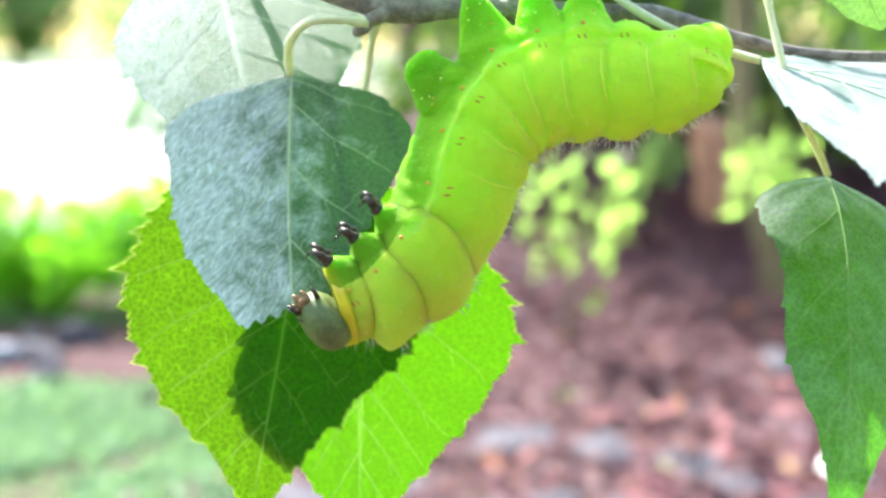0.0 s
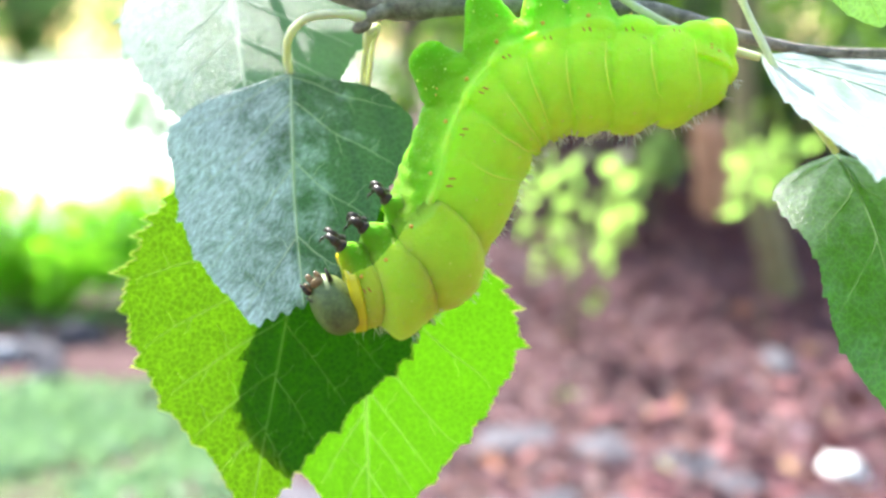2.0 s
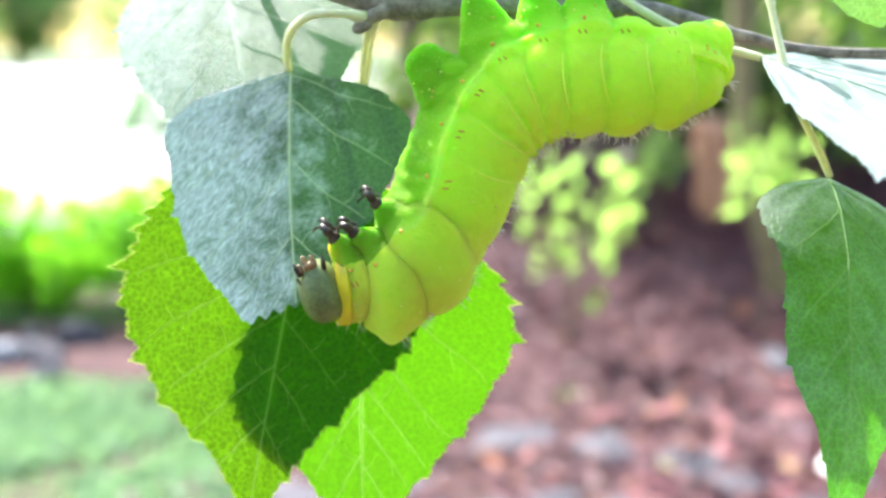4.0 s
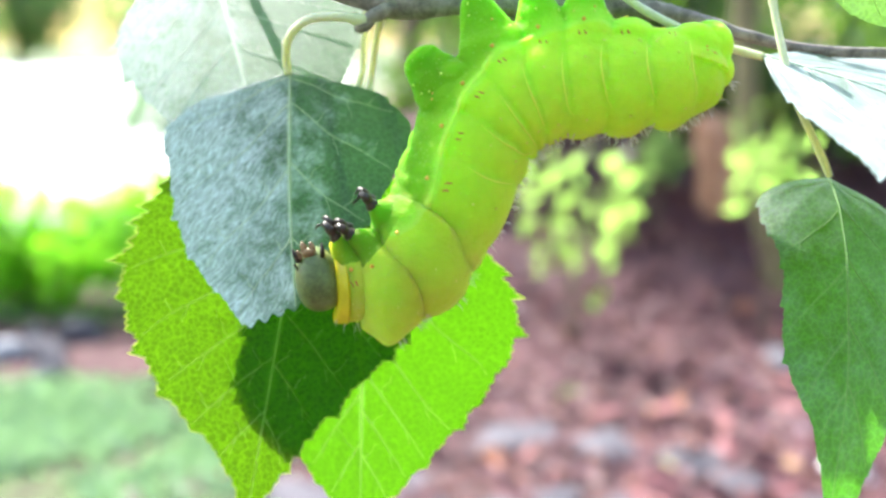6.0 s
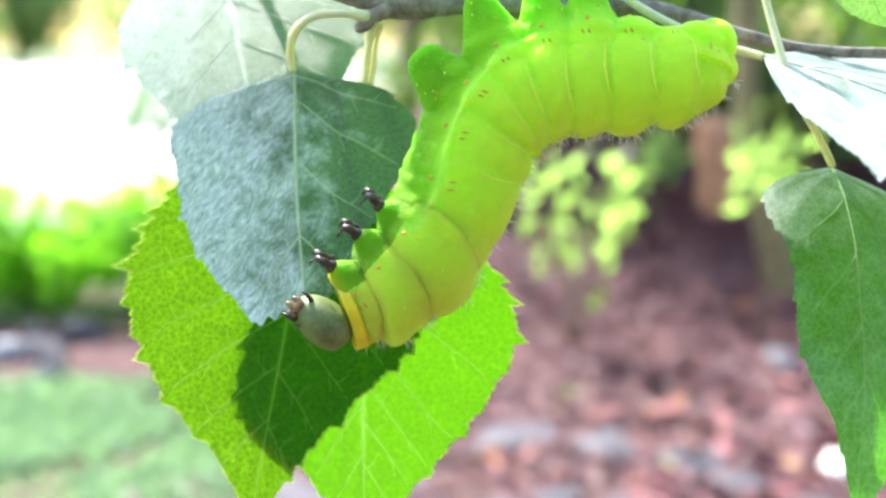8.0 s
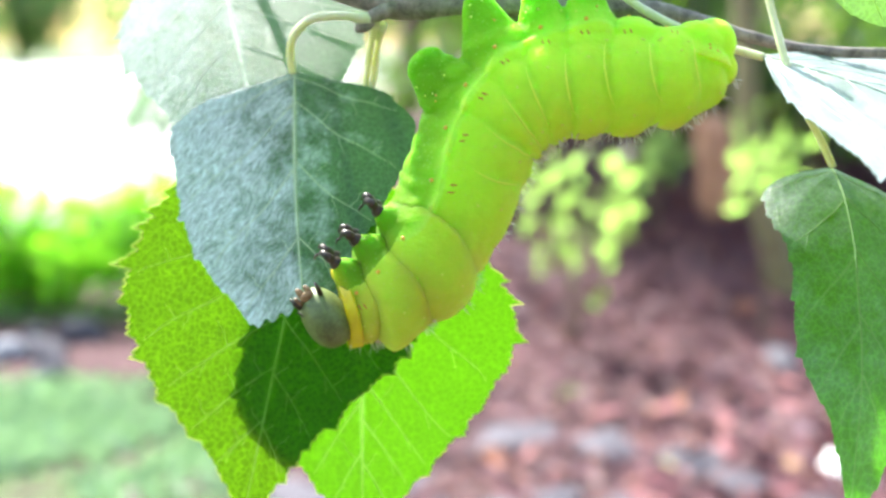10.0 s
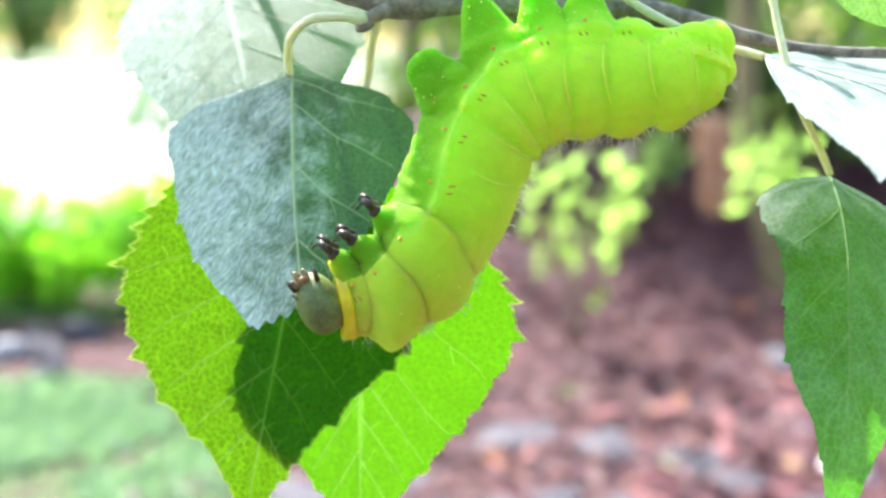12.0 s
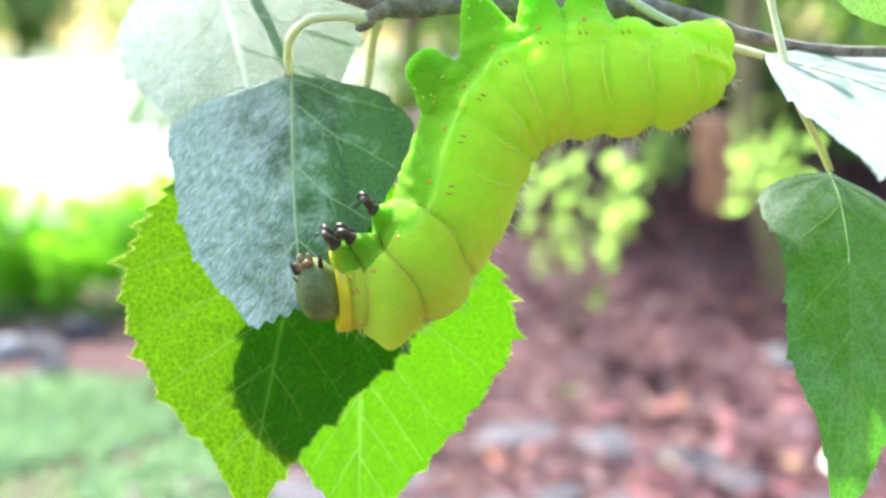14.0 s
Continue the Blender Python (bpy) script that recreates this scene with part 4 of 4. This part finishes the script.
def shrub(label, x, y, radius, height, count, material, size, seed, stems=5, base=0.1, name="shrub"):
    thing = tagged(new(name), label, name.replace("_", " "))
    z = ground_height(x, y)
    thing.matrix_basis = pose(x, y, z - 0.03)
    rnd = random.Random(seed)
    tips = []
    fork = 0.0
    if name == "garden_tree":
        fork = 0.3 * height
        pts = catmull([Vector((0, 0, 0)), Vector((0.02 * height, 0, 0.25 * height)), Vector((0, 0.02 * height, 0.5 * height)), Vector((0, 0, 0.85 * height))], 14)
        link_mesh("trunk", *tube_data(pts, [height * (0.03 - 0.0018 * m) for m in range(14)], 12, 0.15, seed), WOOD, thing)
    for _ in range(stems):
        a, r = rnd.uniform(0, 6.28), radius * rnd.uniform(0.2, 0.8)
        top = Vector((math.cos(a) * r, math.sin(a) * r, height * rnd.uniform(0.65, 0.95)))
        pts = catmull([Vector((0, 0, fork)), top * 0.45 + Vector((rnd.uniform(-.1, .1) * radius, 0, 0.05 * height + fork * 0.5)), top], 9)
        link_mesh("branch", *tube_data(pts, [max(0.004, height * 0.012 * (1 - m / 10)) for m in range(9)], 7, 0.1), WOOD, thing)
        tips.append(top)
    spots = []
    clumps = [Vector((rnd.gauss(0, 0.5) * radius, rnd.gauss(0, 0.5) * radius, base * height + (1 - base) * height * rnd.random() ** 0.8)) for _ in range(34)]
    for _ in range(count):
        c = rnd.choice(clumps)
        s = 0.2 * radius
        spots.append((c.x + rnd.gauss(0, s), c.y + rnd.gauss(0, s), max(0.02, c.z + rnd.gauss(0, s * 0.8))))
    link_mesh("foliage", *leaf_cloud(spots, size, seed), material, thing, smooth=False)
    return thing


def weeping_shrub(label, x, y, radius, height, strands, drop, seed):
    """Arching stems with leafy twigs that hang from them."""
    thing = tagged(new("shrub"), label, "shrub")
    thing.matrix_basis = pose(x, y, ground_height(x, y) - 0.03)
    rnd = random.Random(seed)
    spots = []
    for m in range(strands):
        u = (m + 0.5) / strands * 2 - 1
        top = Vector((u * radius + rnd.uniform(-.02, .02), rnd.uniform(-.4, .4) * radius, height * rnd.uniform(0.86, 1.0)))
        if m % 2 == 0:
            pts = catmull([Vector((0.02 * u, 0, 0)), Vector((top.x * 0.3, top.y * 0.3, height * 0.6)), Vector((top.x * 0.8, top.y, height * 1.02)), top], 12)
            link_mesh("branch", *tube_data(pts, [0.005 * (1 - 0.06 * q) for q in range(12)], 7, 0.1), WOOD, thing)
        length = drop * rnd.uniform(0.45, 1.15)
        way = Vector((rnd.uniform(-.06, .06), rnd.uniform(-.06, .06), -1))
        line = [top + way * (length * q / 7) for q in range(8)]
        link_mesh("twig", *tube_data(line, [0.003 * (1 - 0.1 * q) for q in range(8)], 5), WOOD, thing)
        for q in range(8):
            p = top + way * (length * (q / 7) ** 0.9)
            spots.append((p.x + rnd.gauss(0, 0.014), p.y + rnd.gauss(0, 0.05), p.z))
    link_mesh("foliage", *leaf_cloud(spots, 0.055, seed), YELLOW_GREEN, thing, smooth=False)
    return thing


def rock(label, x, y, sx, sy, sz, seed, material=ROCK):
    verts, faces = ellipsoid_data(Vector((0, 0, 0)), (Vector((0, 0, sz)), Vector((sx, 0, 0)), Vector((0, sy, 0))), 14, 20)
    verts = [v * (1 + 0.35 * noise.noise(v.normalized() * 1.3 + Vector((seed, 0, 0))) + 0.08 * noise.noise(v.normalized() * 5 + Vector((0, seed, 0)))) for v in verts]
    ob = link_mesh("rock", verts, faces, material)
    ob.matrix_basis = pose(x, y, ground_height(x, y) + sz * 0.25, 0, 0, seed * 40)
    return tagged(ob, label, "rock", "garden rocks")


def build_garden():
    # pale drive beyond the low hedge, with thickness and a rounded edge
    verts = []
    for z in (0.0, 0.06):
        verts += [(-60, 6.2, z), (-2.2, 6.2, z), (-2.4, 17.0, z), (3.0, 58.0, z), (-80, 58.0, z)]
    drive = link_mesh("drive", verts, [(4, 3, 2, 1, 0), (5, 6, 7, 8, 9)] + [(m, (m + 1) % 5, (m + 1) % 5 + 5, m + 5) for m in range(5)], CONCRETE, smooth=False)
    tagged(drive, "pale sunlit concrete drive", "drive", kind="structure")
    rnd = random.Random(11)
    # low hedge in the sun
    for i in range(6):
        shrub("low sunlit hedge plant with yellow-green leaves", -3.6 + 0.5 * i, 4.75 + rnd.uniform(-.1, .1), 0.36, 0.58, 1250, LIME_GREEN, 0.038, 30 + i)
    shrub("pale sunlit shrub beside the drive", -2.5, 8.0, 0.30, 1.0, 420, GRASS_GREEN, 0.05, 45)
    # shrubs on and behind the bank
    for i, (x, y, r, h) in enumerate(((0.75, 6.8, 0.8, 1.7), (1.4, 6.5, 0.8, 1.1), (2.2, 6.6, 0.8, 0.5), (3.1, 6.5, 0.8, 0.42), (4.3, 6.8, 1.0, 0.6))):
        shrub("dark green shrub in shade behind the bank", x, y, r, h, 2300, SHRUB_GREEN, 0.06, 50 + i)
    for i in range(9):
        shrub("distant green tree at the edge of the garden", -46 + 9.2 * i, 62 + rnd.uniform(-3, 3), 4.4, 10.5, 3500, FAR_GREEN, 0.4, 70 + i, name="garden_tree")
    # slim tree added so its unseen crown throws dappled shade on the bank
    shrub("slim garden tree added to shade the bank", -0.35, 8.4, 1.0, 4.3, 520, SHRUB_GREEN, 0.11, 61, stems=7, base=0.55, name="garden_tree")
    # unseen tall trees added behind the camera close the garden and darken leaf reflections
    for i, (x, y, h) in enumerate(((-12, -8, 6.0), (-5, -12, 8.5), (0.5, -10, 11.0), (5, -9, 12.5), (10, -6, 12.0))):
        shrub("unseen tall dark green garden tree, added for reflections", x, y, 2.6, h, 5200, SHRUB_GREEN, 0.2, 120 + i, name="garden_tree")
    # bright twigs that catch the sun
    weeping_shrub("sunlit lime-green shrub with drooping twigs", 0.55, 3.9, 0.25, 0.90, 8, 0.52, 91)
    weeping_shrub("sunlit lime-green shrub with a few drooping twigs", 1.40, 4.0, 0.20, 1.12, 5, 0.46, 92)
    shrub("small pale green plant on the bank", 1.13, 5.0, 0.13, 0.56, 60, FAR_GREEN, 0.05, 95, stems=4, base=0.4)
    # trunk on the bank
    trunk = tagged(new("tree_stump"), "slim brown tree trunk leaning on the bank", "trunk")
    trunk.matrix_basis = pose(1.72, 4.6, ground_height(1.72, 4.6) - 0.1)
    pts = catmull([Vector((0, 0, 0)), Vector((-0.08, 0, 0.3)), Vector((-0.2, 0.05, 0.7)), Vector((-0.28, 0.1, 1.4)), Vector((-0.3, 0.1, 2.4))], 24)
    link_mesh("trunk", *tube_data(pts, [0.09 - 0.0018 * i for i in range(24)], 14, 0.25), TRUNK, trunk)
    stump = link_mesh("stump", *tube_data(catmull([Vector((0, 0, -0.1)), Vector((0.01, 0, 0.1)), Vector((-0.02, 0.02, 0.3)), Vector((-0.05, 0.02, 0.5))], 12), [0.13 - 0.004 * i for i in range(12)], 16, 0.25, 5), RED_WOOD)
    stump.matrix_basis = pose(1.52, 5.3, ground_height(1.52, 5.3))
    tagged(stump, "reddish-brown cut stump on the bank", "stump")
    for i in range(14):
        x, y = rnd.uniform(-0.4, 1.9), rnd.uniform(2.4, 2.95)
        rock("grey garden stone among fallen leaves", x, y, rnd.uniform(.07, .18), rnd.uniform(.06, .12), rnd.uniform(.02, .04), i + 1)
    rock("white stone shining in the sun", 1.225, 2.70, 0.075, 0.06, 0.045, 40, PALE_ROCK)
    rock("pale lavender-grey stone beside the grass", -1.84, 3.80, 0.09, 0.07, 0.06, 81, SLATE)
    rock("flat grey-green stone at the foot of the bank", 1.40, 3.78, 0.15, 0.07, 0.05, 83)
    for i in range(12):
        rock("grey garden stone beside the grass", rnd.uniform(-2.4, -0.5), rnd.uniform(3.5, 4.2), rnd.uniform(.06, .15), rnd.uniform(.05, .1), rnd.uniform(.04, .07), i + 50)
    spots = []
    while len(spots) < 26000:
        x, y = rnd.gauss(1.7, 1.7), 2.6 + rnd.gauss(0.9, 1.5)
        if x > -0.9 + 0.3 * math.sin(y * 5) + rnd.gauss(0, 0.15) and (x * x + y * y > 0.5):
            spots.append((x, y, ground_height(x, y) + 0.012 + 0.02 * rnd.random()))
    tagged(link_mesh("leaf_litter", *leaf_cloud(spots, 0.032, 5, 0.88), LITTER, smooth=False), "pink, red and brown fallen leaves", "fallen leaves", kind="stuff")
    spots = []
    for _ in range(90):
        x, y = rnd.gauss(1.2, 0.9), 3.1 + rnd.gauss(0, 0.6)
        spots.append((x, y, ground_height(x, y) + 0.03 + 0.02 * rnd.random()))
    tagged(link_mesh("leaf_litter", *leaf_cloud(spots, 0.06, 15, 0.75), BRIGHT_LITTER, smooth=False), "large pale pink and orange fallen leaves", "fallen leaves", kind="stuff")
    spots = []
    while len(spots) < 12000:
        x, y = rnd.gauss(-1.9, 0.9), rnd.gauss(2.9, 0.6)
        if y < 3.5 and x < -0.35 + rnd.gauss(0, 0.12) and noise.noise(Vector((x * 2, y * 2, 7))) > 0.0 + rnd.gauss(0, 0.1):
            spots.append((x, y, ground_height(x, y) + 0.03 * rnd.random()))
    tagged(link_mesh("grass", *leaf_cloud(spots, 0.03, 6, -0.5), GRASS_GREEN, smooth=False), "patchy pale green grass", "grass", kind="stuff")


build_garden()


def sway(pivot, dx, dy, turn):
    """A small shift (millimetres) and turn (degrees) in the plant's frame about a pivot."""
    return Matrix.Translation(pivot + Vector((dx, dy, 0)) * 0.001) @ pose(0, 0, 0, 0, 0, turn) @ Matrix.Translation(-pivot)


def motions():
    """The wind rocks the twig and its leaves; the caterpillar nods as it feeds. Rows: seconds, shift right, shift up, turn."""
    def rock_leaf(thing, pivot, rows):
        rest = PLANT.inverted() @ thing.matrix_basis
        walk(thing, [(t, PLANT @ sway(pivot, dx, dy, turn) @ rest) for t, dx, dy, turn in rows])

    rock_leaf(front_leaf, at(-26.2, 20.9, -3), [
        (0, 0.00, -0.00, 0.0), (0.5, 0.05, 0.51, -0.3), (1, 0.05, 0.10, 0.2), (1.5, 0.36, -0.25, 1.3), (2, 0.46, 0.61, 2.6),
        (2.5, 0.05, 0.41, 1.9), (3, -0.05, 0.46, 0.9), (5.5, -0.15, 1.06, 1.4), (6, -0.49, -0.22, 1.1), (6.5, -0.18, 0.74, 1.1),
        (7, -0.18, 0.28, 1.1), (7.5, 0.43, -0.48, 1.7), (8, 0.63, 0.28, 2.2), (10.5, 0.36, -0.25, 1.7), (11, 0.25, -0.41, 2.2),
        (11.5, 0.25, -0.71, 2.2), (12, 0.05, -0.41, 2.2), (12.5, 0.14, 0.18, 1.6), (13, 0.03, -0.54, 2.2),
        (13.5, 0.13, -0.12, 1.7), (14, 0.03, -0.55, 2.2),])
    rock_leaf(left_leaf, at(-54.2, -18.4, -19), [
        (0, 0.00, -0.00, 0.0), (0.5, -0.39, -0.00, -0.5), (1, -0.50, 0.28, -0.5), (1.5, 0.78, -1.67, -0.3), (2, 0.00, -0.78, -0.2),
        (2.5, -0.78, -0.06, -0.0), (3, -0.17, 0.11, 0.0), (5.5, -0.83, 0.60, -0.7), (6, -0.92, 1.20, 0.4),
        (6.5, -1.15, 0.48, -0.9), (7, -0.92, 0.14, -0.3), (7.5, -0.09, 0.31, 0.1), (8, -0.03, -0.02, -0.5),
        (10.5, -0.89, 0.28, -1.7), (11, -0.78, 0.28, -1.1), (11.5, -0.67, -0.28, -1.2), (12, -0.89, 0.28, -0.8),
        (12.5, -1.07, 0.26, -1.3), (13, -0.91, 0.30, -0.6), (13.5, -1.14, 0.37, -1.3), (14, -1.02, 0.35, -1.1),])
    rock_leaf(right_leaf, at(3.5, -21.5, -21), [
        (0, 0.00, -0.00, 0.0), (0.5, -0.26, -0.46, 0.3), (1, -0.12, -0.46, 0.2), (1.5, 0.75, -1.57, 2.2), (2, 1.01, -1.30, 2.0),
        (2.5, 0.64, -0.66, 1.3), (3, 0.08, -0.24, 1.2), (5.5, -0.23, -0.34, 0.9), (6, -0.02, 0.87, -0.6), (6.5, -0.43, -0.65, 0.8),
        (7, -0.28, -0.43, 0.8), (7.5, 0.18, 0.41, 0.1), (8, 0.06, -0.69, 0.9), (10.5, -0.17, -0.23, 0.4), (11, -0.32, 0.03, 0.4),
        (11.5, -0.09, -0.34, 0.5), (12, -0.43, -0.11, 0.1), (12.5, -0.52, -0.57, 0.1), (13, -0.11, 0.23, -0.0),
        (13.5, -0.53, -0.30, 0.0), (14, -0.53, 0.16, -0.1),])
    rock_leaf(hanging_leaf, at(66.3, -2.7, 2), [
        (0, 0.00, -0.00, 0.0), (0.5, 1.05, 0.45, 2.1), (1, 1.21, 0.57, 1.9), (1.5, 2.79, 1.70, 5.8), (2, 5.30, 3.20, 12.6),
        (2.5, 3.64, 1.74, 8.0), (3, 1.13, 0.53, 2.4), (5.5, -0.26, -0.57, -1.0), (6, -0.53, -0.56, -1.0), (6.5, 0.12, -0.35, -0.4),
        (7, 0.77, 0.33, 0.8), (7.5, 0.59, 0.39, 1.2), (8, 1.13, 0.96, 2.7), (10.5, 0.58, 0.95, 0.9), (11, -0.27, 0.16, -0.2),
        (11.5, 0.01, -0.06, 0.0), (12, -0.42, -0.30, -0.8), (12.5, 0.45, 0.54, 0.6), (13, -0.29, 0.17, -0.3),
        (13.5, -0.01, 0.13, 0.0), (14, -0.21, 0.11, 0.0),])
    rock_leaf(back_leaf, at(-43.2, 30.4, -14), [
        (0, 0.00, 0.00, 0.0), (0.5, 0.00, 0.80, -1.5), (1, 0.00, 1.21, -2.3), (1.5, 0.00, 1.81, -3.4), (2, 0.00, 2.61, -4.9),
        (2.5, 0.00, 0.60, -1.1), (3, 0.00, 0.80, -1.5), (5.5, 0.00, 1.49, -2.8), (6, 0.00, -0.74, 1.4), (6.5, 0.00, 1.47, -2.8),
        (7, 0.00, 1.47, -2.8), (7.5, 0.00, -0.74, 1.4), (8, 0.00, 0.86, -1.6), (10.5, 0.00, 0.20, -0.4), (11, 0.00, 0.20, -0.4),
        (11.5, 0.00, -0.20, 0.4), (12, 0.00, 0.40, -0.8), (12.5, 0.00, 1.47, -2.8), (13, 0.00, -0.46, 0.9),
        (13.5, 0.00, 1.06, -2.0), (14, 0.00, -0.58, 1.1),])
    bob = [
        (0, 0.00, -0.00, 0.0), (0.5, 0.00, 0.15, 0.0), (1, 0.00, 0.10, 0.0), (1.5, 0.00, 0.10, 0.0), (2, 0.00, 0.55, 0.0),
        (2.5, 0.00, 0.50, 0.0), (3, 0.00, 0.40, 0.0), (5.5, 0.00, 0.44, 0.0), (6, 0.00, 0.18, 0.0), (6.5, 0.00, 0.38, 0.0),
        (7, 0.00, 0.28, 0.0), (7.5, 0.00, -0.07, 0.0), (8, 0.00, 0.18, 0.0), (10.5, 0.00, 0.10, 0.0), (11, 0.00, 0.20, 0.0),
        (11.5, 0.00, 0.05, 0.0), (12, 0.00, 0.15, 0.0), (12.5, 0.00, 0.38, 0.0), (13, 0.00, 0.22, 0.0), (13.5, 0.00, 0.28, 0.0),
        (14, 0.00, 0.16, 0.0),]
    rock_leaf(birch_twig, at(0, 42), bob)
    rock_leaf(upper_right_leaf, at(57, 34), bob)
    rock_leaf(corner_leaf, at(62, 50), bob)
    for leaf in shading_leaves:
        rock_leaf(leaf, at(10, 57), bob)
    crawl_pivot = at(26.3, 24.9, 0)
    crawl = [
        (0, 0.00, -0.00, 0.0), (0.5, 0.20, 0.30, -0.2), (1, 0.20, 0.05, -0.1), (1.5, 0.50, 0.15, -0.3), (2, 0.65, 1.10, -1.0),
        (2.5, 0.35, 0.75, -0.6), (3, 0.05, 0.50, -0.5), (5.5, 0.00, 0.94, -1.3), (6, -0.43, 0.13, -0.5), (6.5, -0.03, 0.58, -0.9),
        (7, -0.08, 0.33, -0.6), (7.5, -0.23, -0.12, -0.2), (8, 0.22, 0.33, -0.3), (10.5, 0.05, 0.10, 0.4), (11, -0.05, -0.00, 0.5),
        (11.5, 0.00, -0.25, 0.7), (12, -0.10, -0.10, 0.3), (12.5, 0.14, 0.23, 0.0), (13, -0.12, 0.02, 0.4),
        (13.5, 0.03, -0.02, 0.4), (14, -0.22, -0.19, 0.4),]
    rock_leaf(caterpillar, crawl_pivot, crawl)

    def bend(piece, pivot, rows):
        rest = piece.matrix_basis.copy()
        walk(piece, [(t, sway(crawl_pivot, *c[1:]).inverted() @ sway(pivot, dx, dy, turn) @ rest) for (t, dx, dy, turn), c in zip(rows, crawl)])

    for piece in THORAX:
        bend(piece, at(-4.7, -0.3, 0), [
            (0, 0.00, -0.00, 0.0), (0.5, 0.20, 0.35, 0.8), (1, 0.25, 0.10, -0.4), (1.5, 0.90, -0.10, 0.1), (2, 1.70, 1.90, 0.8),
            (2.5, 0.90, 1.25, 1.7), (3, 0.30, 0.95, -0.0), (5.5, -0.25, 1.29, 2.1), (6, -1.03, 0.43, 1.2), (6.5, -0.53, 0.98, 1.3),
            (7, -0.23, 0.58, 1.3), (7.5, -0.23, -0.27, 1.3), (8, 0.12, 0.28, 0.9), (10.5, -0.15, -0.65, 1.7), (11, -0.30, -0.65, 1.3),
            (11.5, -0.30, -0.95, 1.3), (12, -0.60, -0.65, 1.3), (12.5, -0.46, -0.12, 1.7), (13, -0.62, -0.73, 1.3),
            (13.5, -0.47, -0.47, 1.7), (14, -0.82, -0.54, 1.3),])
    bend(NECK, at(-14.4, -7.3, 0), [
        (0, 0.00, -0.00, 0.0), (0.5, 0.00, 0.70, -1.7), (1, 0.00, 0.60, -2.6), (1.5, 0.50, 0.90, -3.4), (2, 2.00, 2.20, -3.5),
        (2.5, 0.90, 2.40, -4.2), (3, 0.30, 2.60, -6.4), (5.5, 0.40, 3.34, -12.4), (6, -0.18, 2.73, -12.5),
        (6.5, 0.12, 3.13, -11.7), (7, 0.72, 1.63, -1.3), (7.5, 0.72, -1.17, 5.3), (8, 0.72, -0.97, 4.5), (10.5, 0.75, -0.90, -3.5),
        (11, 0.65, -0.50, -4.0), (11.5, 0.35, -0.20, -4.4), (12, 0.05, 0.20, -5.5), (12.5, 0.04, 0.93, -6.6),
        (13, -0.17, 0.37, -7.0), (13.5, 0.03, 1.13, -7.9), (14, -0.17, 1.21, -10.3),])
    bend(head, at(-20.1, -12.4, 3), [
        (0, 0.00, -0.00, 0.0), (0.5, 0.10, 0.79, -3.8), (1, -0.15, 0.93, -5.7), (1.5, 0.69, 1.08, -7.5), (2, 1.67, 2.75, -7.8),
        (2.5, 0.74, 2.80, -9.4), (3, 0.05, 3.39, -14.3), (5.5, -1.28, 6.91, -27.5), (6, -1.50, 6.32, -27.8),
        (6.5, -1.31, 6.76, -26.1), (7, -0.57, 3.12, -2.9), (7.5, -1.06, -0.46, 11.7), (8, -0.77, -0.56, 10.0),
        (10.5, -0.20, 0.64, -7.7), (11, -0.49, 1.28, -9.0), (11.5, -0.98, 1.38, -9.8), (12, -1.33, 2.31, -12.3),
        (12.5, -1.29, 3.27, -14.7), (13, -1.44, 3.06, -15.7), (13.5, -1.39, 3.91, -17.6), (14, -1.54, 4.33, -23.0),])


motions()
